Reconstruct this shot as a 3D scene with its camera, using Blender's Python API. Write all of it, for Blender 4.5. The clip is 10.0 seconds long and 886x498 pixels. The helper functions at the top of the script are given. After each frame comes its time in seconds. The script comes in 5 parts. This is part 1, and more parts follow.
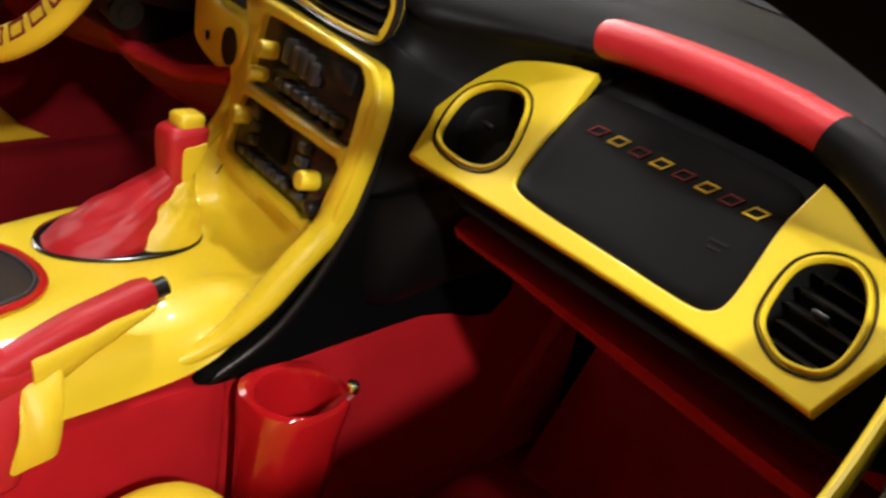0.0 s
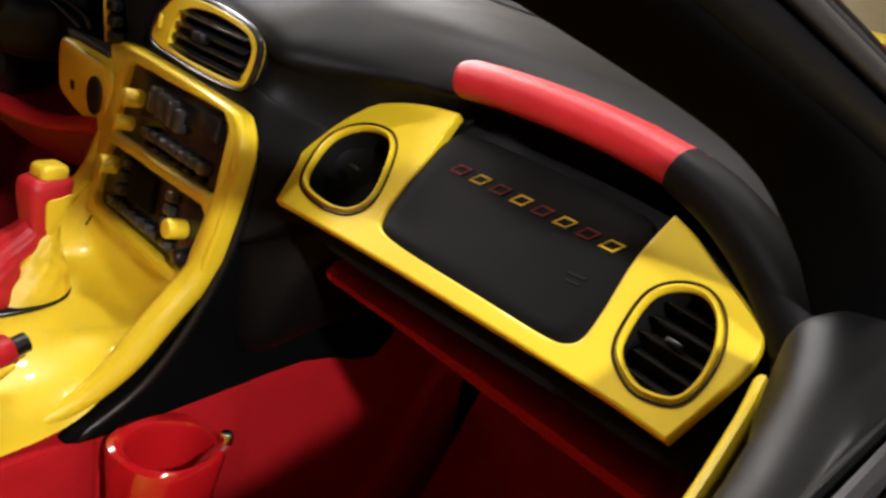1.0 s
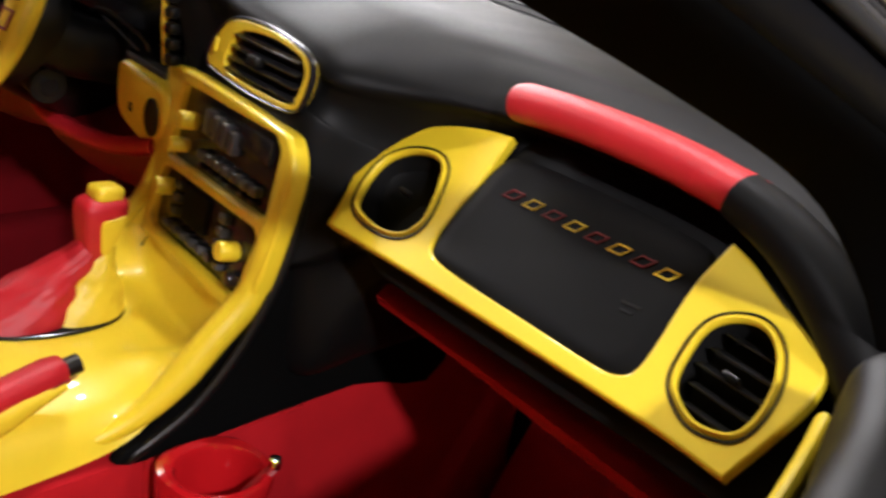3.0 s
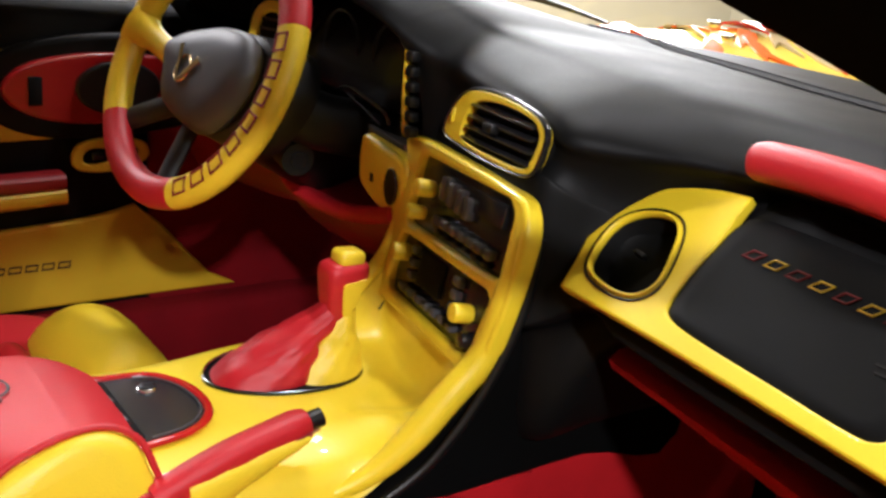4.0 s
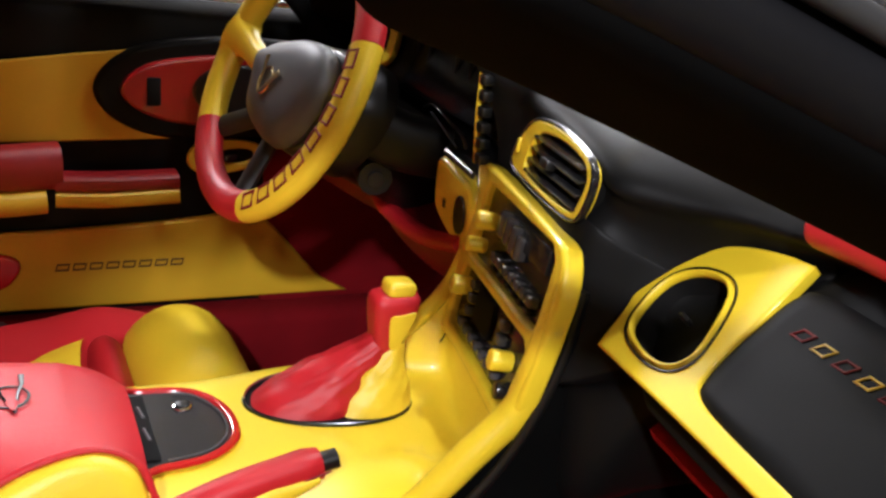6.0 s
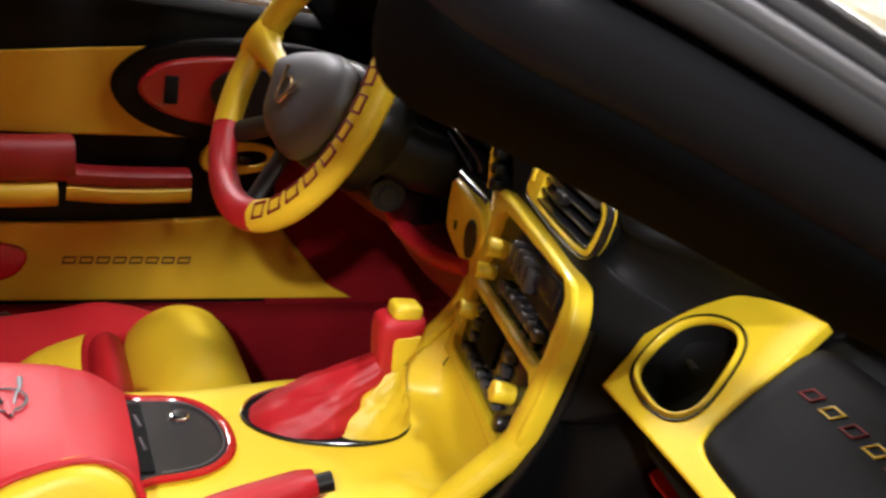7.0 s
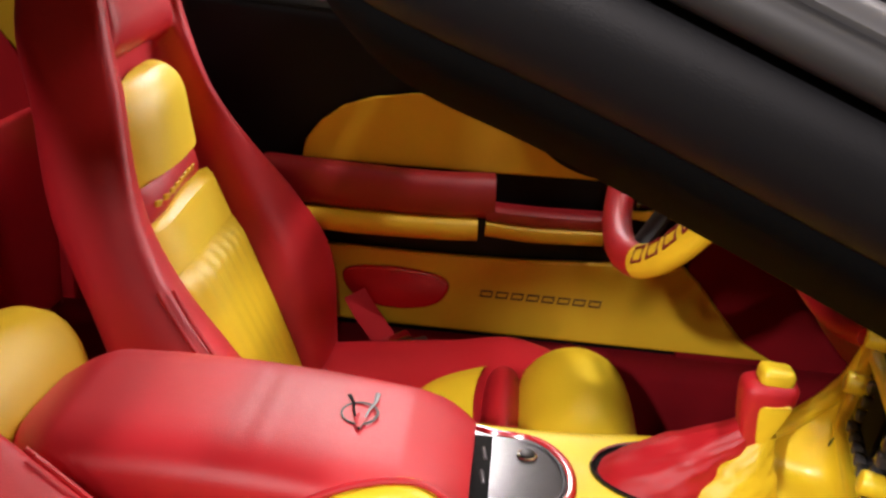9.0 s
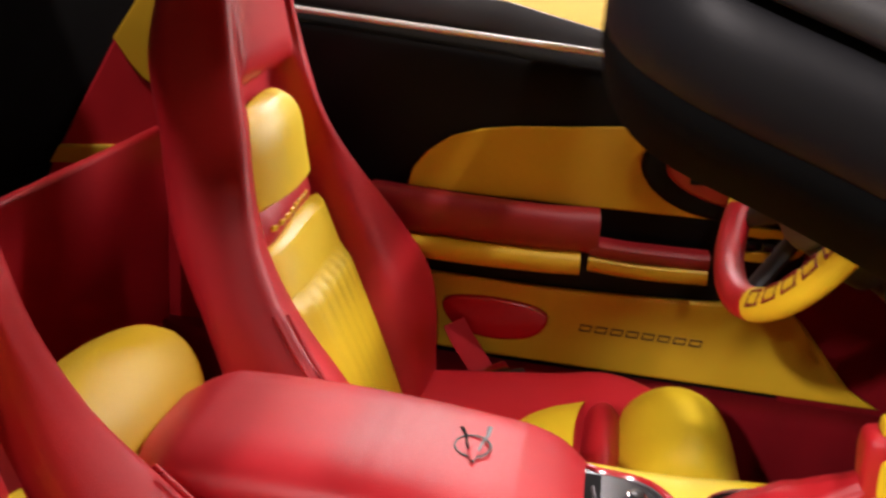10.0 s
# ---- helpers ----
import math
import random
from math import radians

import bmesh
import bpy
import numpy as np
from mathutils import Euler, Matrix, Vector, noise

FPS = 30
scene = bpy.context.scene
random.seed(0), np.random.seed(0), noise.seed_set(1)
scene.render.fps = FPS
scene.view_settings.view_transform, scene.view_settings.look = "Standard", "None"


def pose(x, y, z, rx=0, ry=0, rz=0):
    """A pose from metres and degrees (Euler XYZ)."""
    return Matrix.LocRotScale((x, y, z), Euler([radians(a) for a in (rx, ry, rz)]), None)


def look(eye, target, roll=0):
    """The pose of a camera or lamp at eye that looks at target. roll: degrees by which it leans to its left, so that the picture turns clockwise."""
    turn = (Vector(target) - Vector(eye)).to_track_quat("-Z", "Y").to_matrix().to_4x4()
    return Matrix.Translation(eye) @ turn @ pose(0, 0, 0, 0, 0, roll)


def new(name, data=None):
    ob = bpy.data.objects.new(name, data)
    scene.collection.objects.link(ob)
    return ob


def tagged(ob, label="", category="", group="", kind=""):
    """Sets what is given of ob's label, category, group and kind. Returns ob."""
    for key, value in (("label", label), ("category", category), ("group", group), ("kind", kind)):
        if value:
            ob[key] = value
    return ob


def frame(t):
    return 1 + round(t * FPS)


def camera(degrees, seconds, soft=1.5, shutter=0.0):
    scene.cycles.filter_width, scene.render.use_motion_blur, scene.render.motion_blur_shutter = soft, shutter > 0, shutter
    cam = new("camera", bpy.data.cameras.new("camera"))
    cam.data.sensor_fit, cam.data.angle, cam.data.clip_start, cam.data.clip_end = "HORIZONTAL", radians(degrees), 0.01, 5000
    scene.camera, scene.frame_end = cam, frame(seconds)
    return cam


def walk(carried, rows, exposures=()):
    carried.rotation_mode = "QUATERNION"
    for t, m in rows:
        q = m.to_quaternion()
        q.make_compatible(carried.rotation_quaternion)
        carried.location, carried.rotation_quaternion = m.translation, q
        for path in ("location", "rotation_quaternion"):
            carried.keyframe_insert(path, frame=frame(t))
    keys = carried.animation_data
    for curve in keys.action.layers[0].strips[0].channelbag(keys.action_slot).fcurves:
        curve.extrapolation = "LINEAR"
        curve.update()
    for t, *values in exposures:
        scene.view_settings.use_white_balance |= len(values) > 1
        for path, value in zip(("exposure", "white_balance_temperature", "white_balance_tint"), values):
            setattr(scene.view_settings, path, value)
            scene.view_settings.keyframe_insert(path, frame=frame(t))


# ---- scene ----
cam = camera(46.26, 10.0, soft=2.6, shutter=0.4)
# seconds, place in metres, turn in degrees; x to the passenger side, y to the nose of the car
PATH = [
    (0.0, 0.8401, -0.5475, 0.9807, 64.45, -9.64, 45.67),
    (0.5, 0.8536, -0.5353, 0.9794, 66.86, -9.95, 43.01),
    (1.0, 0.8659, -0.5235, 0.9859, 67.70, -9.65, 40.19),
    (1.5, 0.8676, -0.5168, 0.9876, 67.38, -10.07, 38.72),
    (2.0, 0.8724, -0.5048, 0.9839, 67.97, -9.54, 38.91),
    (2.2, 0.8734, -0.4986, 0.9884, 67.97, -9.39, 37.67),
    (3.3, 0.8586, -0.5101, 0.9864, 68.22, -7.40, 47.79),
    (3.5, 0.8590, -0.5093, 0.9893, 68.34, -5.87, 50.80),
    (4.0, 0.8641, -0.5217, 0.9687, 71.45, -5.15, 55.13),
    (4.5, 0.8631, -0.5160, 0.9750, 72.12, -4.50, 57.38),
    (5.0, 0.8700, -0.4809, 0.9996, 71.57, -3.85, 61.27),
    (5.5, 0.8838, -0.3927, 0.9999, 72.47, -4.13, 62.83),
    (5.7, 0.8776, -0.3716, 0.9921, 71.25, -4.95, 65.02),
    (6.8, 0.8587, -0.3631, 1.0258, 68.99, -6.81, 67.77),
    (7.0, 0.8520, -0.3643, 1.0170, 69.94, -8.77, 68.38),
    (7.5, 0.8254, -0.3011, 1.0079, 69.00, -4.88, 79.31),
    (8.0, 0.8230, -0.2472, 1.0053, 69.29, -4.17, 86.43),
    (8.5, 0.8282, -0.2414, 1.0004, 68.82, -4.21, 92.07),
    (9.0, 0.8293, -0.2468, 1.0039, 69.97, -4.00, 94.87),
    (9.5, 0.8347, -0.2539, 1.0053, 70.19, -3.90, 96.43),
    (10.0, 0.8393, -0.2832, 1.0125, 71.00, -4.59, 99.66),
]
walk(cam, [(t, pose(x, y, z, rx, ry, rz)) for t, x, y, z, rx, ry, rz in PATH],
     exposures=[(0.0, -0.32, 5950, 12), (2.0, -0.28, 5850, 17), (4.5, -0.16, 5650, 12), (5.5, -0.05, 5600, 13), (7.0, -0.10, 5800, 14), (10.0, -0.14, 6250, 21)])

# ---------------------------------------------------------------- light
world = bpy.data.worlds.new("hall_air")
scene.world = world
world.use_nodes = True
world.node_tree.nodes["Background"].inputs[0].default_value = (1.0, 0.82, 0.6, 1)
world.node_tree.nodes["Background"].inputs[1].default_value = 0.0015


# an unseen area lamp without a body, placed for the light it gives
def area_lamp(x, y, z, size, watts, target, tint=(1.0, 0.915, 0.82), spread=180):
    d = bpy.data.lights.new("unseen_lamp", "AREA")
    d.energy, d.size, d.color, d.spread = watts, size, tint, radians(spread)
    ob = new("unseen_lamp", d)
    ob.matrix_world = look((x, y, z), target)
    return ob


area_lamp(-1.0, 0.9, 3.2, 0.20, 13, (-0.1, 0.0, 0.6))
area_lamp(-0.2, 0.75, 3.3, 0.10, 56, (0.2, -0.1, 0.5))
# unseen lamps added to brighten the rear trim and the driver's side
area_lamp(0.1, -2.2, 3.2, 0.13, 58, (-0.4, -0.9, 0.5))
area_lamp(2.6, -0.2, 2.2, 0.14, 14, (-0.5, -0.3, 0.5))
# wide unseen lamps placed to mirror as sheen on the dash top
area_lamp(-2.9, 1.9, 2.8, 1.5, 175, (0.0, 0.2, 0.8))
area_lamp(-3.1, 3.4, 1.9, 1.5, 115, (0.0, 0.3, 0.8))
# unseen lamps added for seat pads, bonnet and the armrest's sheen
area_lamp(0.4, 2.3, 3.2, 0.2, 34, (-0.3, -0.5, 0.7))
area_lamp(-3.2, -0.5, 2.6, 0.60, 85, (0.0, -0.4, 0.6))
# unseen lamps added to brighten the parked car and the far floor
area_lamp(-3.6, 1.2, 4.2, 1.0, 480, (-3.4, 1.2, 0.0), spread=75)
area_lamp(-3.8, 5.1, 4.2, 1.0, 380, (-5.4, 6.5, 0.0), spread=100)
# unseen spotlight added to brighten the stack, tunnel and cup holder
spot = bpy.data.lights.new("added_spotlight", "SPOT")
spot.energy, spot.spot_size, spot.spot_blend, spot.shadow_soft_size, spot.color = 330, radians(27), 0.6, 0.05, (1.0, 0.915, 0.82)
new("added_spotlight", spot).matrix_world = look((2.3, -1.10, 2.04), (0.16, 0.09, 0.48))

# ---------------------------------------------------------------- materials


def mat(name, col, rough=0.5, metal=0.0, coat=0.0, vary=0.12, grain=0.0, gscale=900.0, stain=14.0, spec=0.5):
    """A surface with two scales of variation: soft stains and fine grain, both in metres."""
    m = bpy.data.materials.new(name)
    m.use_nodes = True
    nt = m.node_tree
    b = nt.nodes["Principled BSDF"]
    tc = nt.nodes.new("ShaderNodeTexCoord")
    n1 = nt.nodes.new("ShaderNodeTexNoise")
    n1.inputs["Scale"].default_value = stain
    n1.inputs["Detail"].default_value = 4
    nt.links.new(tc.outputs["Object"], n1.inputs["Vector"])
    ramp = nt.nodes.new("ShaderNodeMixRGB")
    ramp.inputs[1].default_value = (*[c * (1 - vary) for c in col], 1)
    ramp.inputs[2].default_value = (*[min(1, c * (1 + vary)) for c in col], 1)
    nt.links.new(n1.outputs["Fac"], ramp.inputs[0])
    nt.links.new(ramp.outputs[0], b.inputs["Base Color"])
    b.inputs["Metallic"].default_value = metal
    b.inputs["Coat Weight"].default_value = coat
    b.inputs["Coat Roughness"].default_value = 0.04
    b.inputs["Specular IOR Level"].default_value = spec
    rr = nt.nodes.new("ShaderNodeMapRange")
    rr.inputs["To Min"].default_value = max(0.02, rough * 0.85)
    rr.inputs["To Max"].default_value = min(1, rough * 1.15)
    nt.links.new(n1.outputs["Fac"], rr.inputs["Value"])
    nt.links.new(rr.outputs[0], b.inputs["Roughness"])
    if grain:
        n2 = nt.nodes.new("ShaderNodeTexVoronoi" if gscale < 1500 else "ShaderNodeTexNoise")
        n2.inputs["Scale"].default_value = gscale
        nt.links.new(tc.outputs["Object"], n2.inputs["Vector"])
        bp = nt.nodes.new("ShaderNodeBump")
        bp.inputs["Strength"].default_value = grain
        bp.inputs["Distance"].default_value = 0.0006
        nt.links.new(n2.outputs[0], bp.inputs["Height"])
        nt.links.new(bp.outputs[0], b.inputs["Normal"])
    return m


Y_PAINT = mat("yellow_lacquer", (0.81, 0.605, 0.012), 0.42, coat=0.8, vary=0.03)
Y_LEATHER = mat("yellow_leather", (0.76, 0.55, 0.016), 0.40, vary=0.08, grain=0.35, gscale=700)
Y_PANEL = mat("yellow_door_vinyl", (0.56, 0.355, 0.006), 0.5, vary=0.08, grain=0.3, gscale=800)
R_LEATHER = mat("red_leather", (0.45, 0.012, 0.018), 0.44, vary=0.14, grain=0.3, gscale=900, spec=0.42)
R_GLOSS = mat("red_gloss_plastic", (0.42, 0.007, 0.009), 0.15, coat=0.8, vary=0.05)
R_CARPET = mat("red_carpet", (0.46, 0.010, 0.014), 0.95, vary=0.25, grain=1.0, gscale=2600, spec=0.1)
# the same red carpet, darkened to put shade into its colour
R_CARPET_SHADE = mat("shaded_red_carpet", (0.16, 0.004, 0.007), 0.95, vary=0.25, grain=1.0, gscale=2600, spec=0.1)
R_VINYL = mat("red_vinyl", (0.22, 0.006, 0.008), 0.45, vary=0.1, grain=0.3, gscale=800)
B_VINYL = mat("black_dash_vinyl", (0.0045, 0.0045, 0.0045), 0.50, vary=0.15, grain=0.07, gscale=1400, spec=0.11)
B_PAD = mat("black_door_pad", (0.006, 0.006, 0.0058), 0.42, vary=0.15, grain=0.07, gscale=1400, spec=0.08)
B_PLASTIC = mat("black_plastic", (0.006, 0.006, 0.006), 0.35, vary=0.2, spec=0.4)
B_GLOSS = mat("black_gloss", (0.008, 0.008, 0.009), 0.22, vary=0.1)
# near-black for dark parts, and for shade drawn in gaps
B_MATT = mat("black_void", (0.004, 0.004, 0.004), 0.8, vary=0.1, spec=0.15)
B_RUBBER = mat("black_rubber", (0.02, 0.02, 0.021), 0.55, vary=0.2)
G_PLASTIC = mat("grey_button", (0.060, 0.060, 0.066), 0.12, vary=0.2)
G_HUB = mat("charcoal_hub_vinyl", (0.078, 0.081, 0.090), 0.45, vary=0.12, grain=0.25, gscale=900)
CHROME = mat("chrome", (0.8, 0.8, 0.8), 0.12, metal=1.0, vary=0.03)
GOLD = mat("gilded_emblem", (0.75, 0.6, 0.35), 0.25, metal=1.0, vary=0.05)
DARK_RED = mat("dark_red_thread", (0.17, 0.005, 0.006), 0.6, vary=0.1)
SMOKE = mat("smoked_tray", (0.035, 0.035, 0.038), 0.20, metal=0.35, vary=0.25, stain=40)
B_PILLAR = mat("black_weatherstrip", (0.006, 0.006, 0.007), 0.46, vary=0.15, grain=0.12, gscale=3200, spec=0.14)
B_TRIM = mat("black_trim_cloth", (0.0025, 0.0025, 0.0025), 0.9, vary=0.15, grain=0.3, gscale=2400, spec=0.04)
ALU = mat("dark_grey_channel", (0.10, 0.10, 0.105), 0.40, metal=0.5, vary=0.15)
PALE = mat("pale_flame_paint", (0.50, 0.40, 0.22), 0.3, coat=0.5, vary=0.1)
FLOOR_M = mat("hall_floor_cream", (0.46, 0.38, 0.24), 0.5, vary=0.1, stain=3)
WALL_M = mat("hall_wall_cream", (0.38, 0.34, 0.24), 0.8, vary=0.08, stain=2)
BRIGHT = mat("bright_metal_strip", (0.88, 0.89, 0.90), 0.30, metal=0.1, vary=0.05)
CREAM_PAINT = mat("pale_yellow_lacquer", (0.80, 0.62, 0.20), 0.35, coat=0.6, vary=0.04)
WEBBING = mat("red_belt_webbing", (0.34, 0.010, 0.014), 0.8, vary=0.15, grain=0.6, gscale=1800, spec=0.2)
R_PLATE = mat("dark_red_plate", (0.26, 0.005, 0.007), 0.3, coat=0.3, vary=0.08)
BROWN = mat("brown_print", (0.09, 0.045, 0.008), 0.6, vary=0.1)
ORANGE = mat("orange_flame_paint", (0.70, 0.13, 0.01), 0.25, coat=0.7, vary=0.05)


def glass_material():
    """A thin clear pane: light passes straight through, a little is mirrored."""
    m = bpy.data.materials.new("clear_glass")
    m.use_nodes = True
    nt = m.node_tree
    nt.nodes.remove(nt.nodes["Principled BSDF"])
    clear = nt.nodes.new("ShaderNodeBsdfTransparent")
    clear.inputs["Color"].default_value = (0.93, 0.96, 0.94, 1)
    gloss = nt.nodes.new("ShaderNodeBsdfGlossy")
    gloss.inputs["Roughness"].default_value = 0.02
    mix = nt.nodes.new("ShaderNodeMixShader")
    mix.inputs[0].default_value = 0.04
    nt.links.new(clear.outputs[0], mix.inputs[1])
    nt.links.new(gloss.outputs[0], mix.inputs[2])
    nt.links.new(mix.outputs[0], nt.nodes["Material Output"].inputs["Surface"])
    return m


GLASS = glass_material()

# ---------------------------------------------------------------- building helpers


def finish(name, bm, material, smooth=True):
    bmesh.ops.recalc_face_normals(bm, faces=bm.faces)
    me = bpy.data.meshes.new(name)
    bm.to_mesh(me)
    bm.free()
    me.materials.append(material)
    if smooth:
        for p in me.polygons:
            p.use_smooth = True
        me.set_sharp_from_angle(angle=radians(40))
    return me


def part(name, bm, material, parent=None, label=""):
    me = bm if isinstance(bm, bpy.types.Mesh) else finish(name, bm, material)
    ob = new(name, me)
    ob.parent = parent
    if label:
        ob["label"] = label
    return ob


def thing(name, label, category, group="", kind=""):
    return tagged(new(name), label, category, group, kind)


def spline(pts, n=8, closed=False):
    """A smooth curve through points (Catmull-Rom), n steps for each span."""
    p = [Vector(q) for q in pts]
    out = []
    m = len(p)
    for i in range(m if closed else m - 1):
        a, b, c, d = (p[(i - 1) % m], p[i], p[(i + 1) % m], p[(i + 2) % m]) if closed else (p[max(i - 1, 0)], p[i], p[i + 1], p[min(i + 2, m - 1)])
        for k in range(n):
            t = k / n
            out.append(0.5 * (2 * b + (c - a) * t + (2 * a - 5 * b + 4 * c - d) * t * t + (3 * b - a - 3 * c + d) * t ** 3))
    if not closed:
        out.append(p[-1])
    return out


def loft(rings, closed_ring=True, caps=True, closed_path=False, bm=None):
    bm = bm or bmesh.new()
    vs = [[bm.verts.new(q) for q in r] for r in rings]
    n = len(rings[0])
    for i in range(len(vs) if closed_path else len(vs) - 1):
        a, b = vs[i], vs[(i + 1) % len(vs)]
        for k in range(n if closed_ring else n - 1):
            bm.faces.new((a[k], a[(k + 1) % n], b[(k + 1) % n], b[k]))
    if caps and closed_ring and not closed_path:
        bm.faces.new(vs[0][::-1])
        bm.faces.new(vs[-1])
    return bm


def sweep(path, rx, rz=None, seg=14, up=(0, 0, 1), closed=False, power=2.0, taper=None, bm=None):
    """A tube along a path; rx across, rz towards up; power above 2 squares it off."""
    rz = rz or rx
    up = Vector(up)
    rings = []
    m = len(path)
    for i, p in enumerate(path):
        p = Vector(p)
        a = Vector(path[(i - 1) % m] if closed else path[max(i - 1, 0)])
        b = Vector(path[(i + 1) % m] if closed else path[min(i + 1, m - 1)])
        t = (b - a).normalized()
        s = t.cross(up).normalized()
        w = s.cross(t)
        k = taper(i / (m - 1)) if taper else 1.0
        ring = []
        for j in range(seg):
            g = 2 * math.pi * j / seg
            c, d = math.cos(g), math.sin(g)
            ring.append(p + s * (rx * k * math.copysign(abs(c) ** (2 / power), c)) + w * (rz * k * math.copysign(abs(d) ** (2 / power), d)))
        rings.append(ring)
    return loft(rings, closed_path=closed, bm=bm)


def rbox(sx, sy, sz, bevel=0.004, m=None, seg=2):
    bm = bmesh.new()
    bmesh.ops.create_cube(bm, size=1.0)
    bmesh.ops.scale(bm, vec=(sx, sy, sz), verts=bm.verts)
    if bevel:
        bmesh.ops.bevel(bm, geom=bm.edges[:], offset=bevel, segments=seg, affect="EDGES", profile=0.5)
    if m is not None:
        bmesh.ops.transform(bm, matrix=m, verts=bm.verts)
    return bm


def disc(r, depth, m=None, seg=24, bevel=0.002, r2=None):
    bm = bmesh.new()
    bmesh.ops.create_cone(bm, cap_ends=True, segments=seg, radius1=r, radius2=r if r2 is None else r2, depth=depth)
    if bevel:
        bmesh.ops.bevel(bm, geom=[e for e in bm.edges if len(e.link_faces) == 2 and e.calc_face_angle(0) > 0.6], offset=bevel, segments=2, affect="EDGES", profile=0.5)
    if m is not None:
        bmesh.ops.transform(bm, matrix=m, verts=bm.verts)
    return bm


def plate(name, outlines, depth, bevel, m, material, res=2, inset=0.0):
    """A flat panel with rounded edges in the plane of m; the first outline is the rim, the others are holes."""
    cu = bpy.data.curves.new(name, "CURVE")
    cu.dimensions, cu.fill_mode = "2D", "BOTH"
    cu.offset = -inset
    cu.extrude, cu.bevel_depth, cu.bevel_resolution = max(depth / 2 - bevel, 0.0002), bevel, res
    for o in outlines:
        s = cu.splines.new("POLY")
        s.points.add(len(o) - 1)
        for q, v in zip(s.points, o):
            q.co = (v[0], v[1], 0, 1)
        s.use_cyclic_u = True
    tmp = bpy.data.objects.new(name, cu)
    scene.collection.objects.link(tmp)
    bpy.context.view_layer.update()
    me = bpy.data.meshes.new_from_object(tmp.evaluated_get(bpy.context.evaluated_depsgraph_get()))
    bpy.data.objects.remove(tmp)
    me.transform(m @ Matrix.Translation((0, 0, -depth / 2)))
    me.materials.clear()
    me.materials.append(material)
    for p in me.polygons:
        p.use_smooth = True
    me.set_sharp_from_angle(angle=radians(35))
    return me


def flat(pts, n=6):
    return [(q.x, q.y) for q in spline([(a, b, 0) for a, b in pts], n, True)]


def ellipse(cx, cy, a, b, n=40, turn=0.0, power=2.0):
    out = []
    for i in range(n):
        g = 2 * math.pi * i / n
        c, s = math.cos(g), math.sin(g)
        x, y = a * math.copysign(abs(c) ** (2 / power), c), b * math.copysign(abs(s) ** (2 / power), s)
        t = radians(turn)
        out.append((cx + x * math.cos(t) - y * math.sin(t), cy + x * math.sin(t) + y * math.cos(t)))
    return out


def grow(pts, k):
    """An outline moved outwards by k metres (inwards where k is negative)."""
    c = Vector((sum(p[0] for p in pts) / len(pts), sum(p[1] for p in pts) / len(pts)))
    out = []
    for p in pts:
        d = Vector(p) - c
        out.append(tuple(c + d * (1 + k / max(d.length, 1e-6))))
    return out


def plane(origin, u, v):
    u, v = Vector(u).normalized(), Vector(v).normalized()
    w = u.cross(v).normalized()
    v = w.cross(u)
    m = Matrix((u, v, w)).transposed().to_4x4()
    m.translation = origin
    return m


def on(m, pts, h=0.0):
    return [m @ Vector((a, b, h)) for a, b in pts]


def lerp_table(rows, x):
    """Values between the rows (x, a, b, ...), along smooth curves."""
    n = len(rows)
    for i in range(n - 1):
        r, q = rows[i], rows[i + 1]
        if x <= q[0] or i == n - 2:
            p, w = rows[max(i - 1, 0)], rows[min(i + 2, n - 1)]
            d = q[0] - r[0]
            t = min(1.0, max(0.0, (x - r[0]) / d))
            out = []
            for k in range(1, len(r)):
                m0 = (q[k] - p[k]) / (q[0] - p[0]) * d
                m1 = (w[k] - r[k]) / (w[0] - r[0]) * d
                out.append((2 * t ** 3 - 3 * t * t + 1) * r[k] + (t ** 3 - 2 * t * t + t) * m0 + (3 * t * t - 2 * t ** 3) * q[k] + (t ** 3 - t * t) * m1)
            return out


BEZEL = plane((0.4498, 0.1078, 0.7023), (0.9985, -0.0373, 0.0394), (0, 0.726, 0.6877))
STACK = plane((0.07, 0.0701, 0.64), (0.9822, -0.1853, 0.031), (0, 0.1652, 0.9863))
DOOR = plane((-0.70, 0, 0), (0, 1, 0), (0, 0, 1))      # u is forward, v is up, faces the passenger side

# ---------------------------------------------------------------- dashboard


# rear lip of the dash top: x, lip y, lip z, crest y, crest z
LIP = [(-0.74, 0.12, 0.785, 0.25, 0.80), (-0.62, 0.08, 0.83, 0.2, 0.845), (-0.50, 0.06, 0.868, 0.2, 0.872), (-0.36, 0.05, 0.888, 0.2, 0.885),
       (-0.20, 0.058, 0.888, 0.2, 0.884), (-0.10, 0.070, 0.866, 0.2, 0.868), (-0.055, 0.098, 0.834, 0.21, 0.854), (-0.03, 0.122, 0.820, 0.22, 0.846), (0.02, 0.114, 0.815, 0.23, 0.840), (0.07, 0.106, 0.811, 0.24, 0.836),
       (0.13, 0.096, 0.806, 0.245, 0.830), (0.178, 0.090, 0.798, 0.25, 0.826), (0.205, 0.093, 0.790, 0.255, 0.824), (0.23, 0.118, 0.787, 0.258, 0.823), (0.26, 0.146, 0.787, 0.262, 0.822), (0.29, 0.164, 0.788, 0.265, 0.821), (0.36, 0.178, 0.791, 0.27, 0.819), (0.54, 0.172, 0.789, 0.27, 0.812),
       (0.580, 0.168, 0.786, 0.265, 0.804), (0.615, 0.150, 0.781, 0.26, 0.795), (0.64, 0.136, 0.772, 0.25, 0.786), (0.68, 0.115, 0.742, 0.24, 0.758), (0.72, 0.092, 0.700, 0.235, 0.722), (0.80, 0.10, 0.64, 0.235, 0.67)]
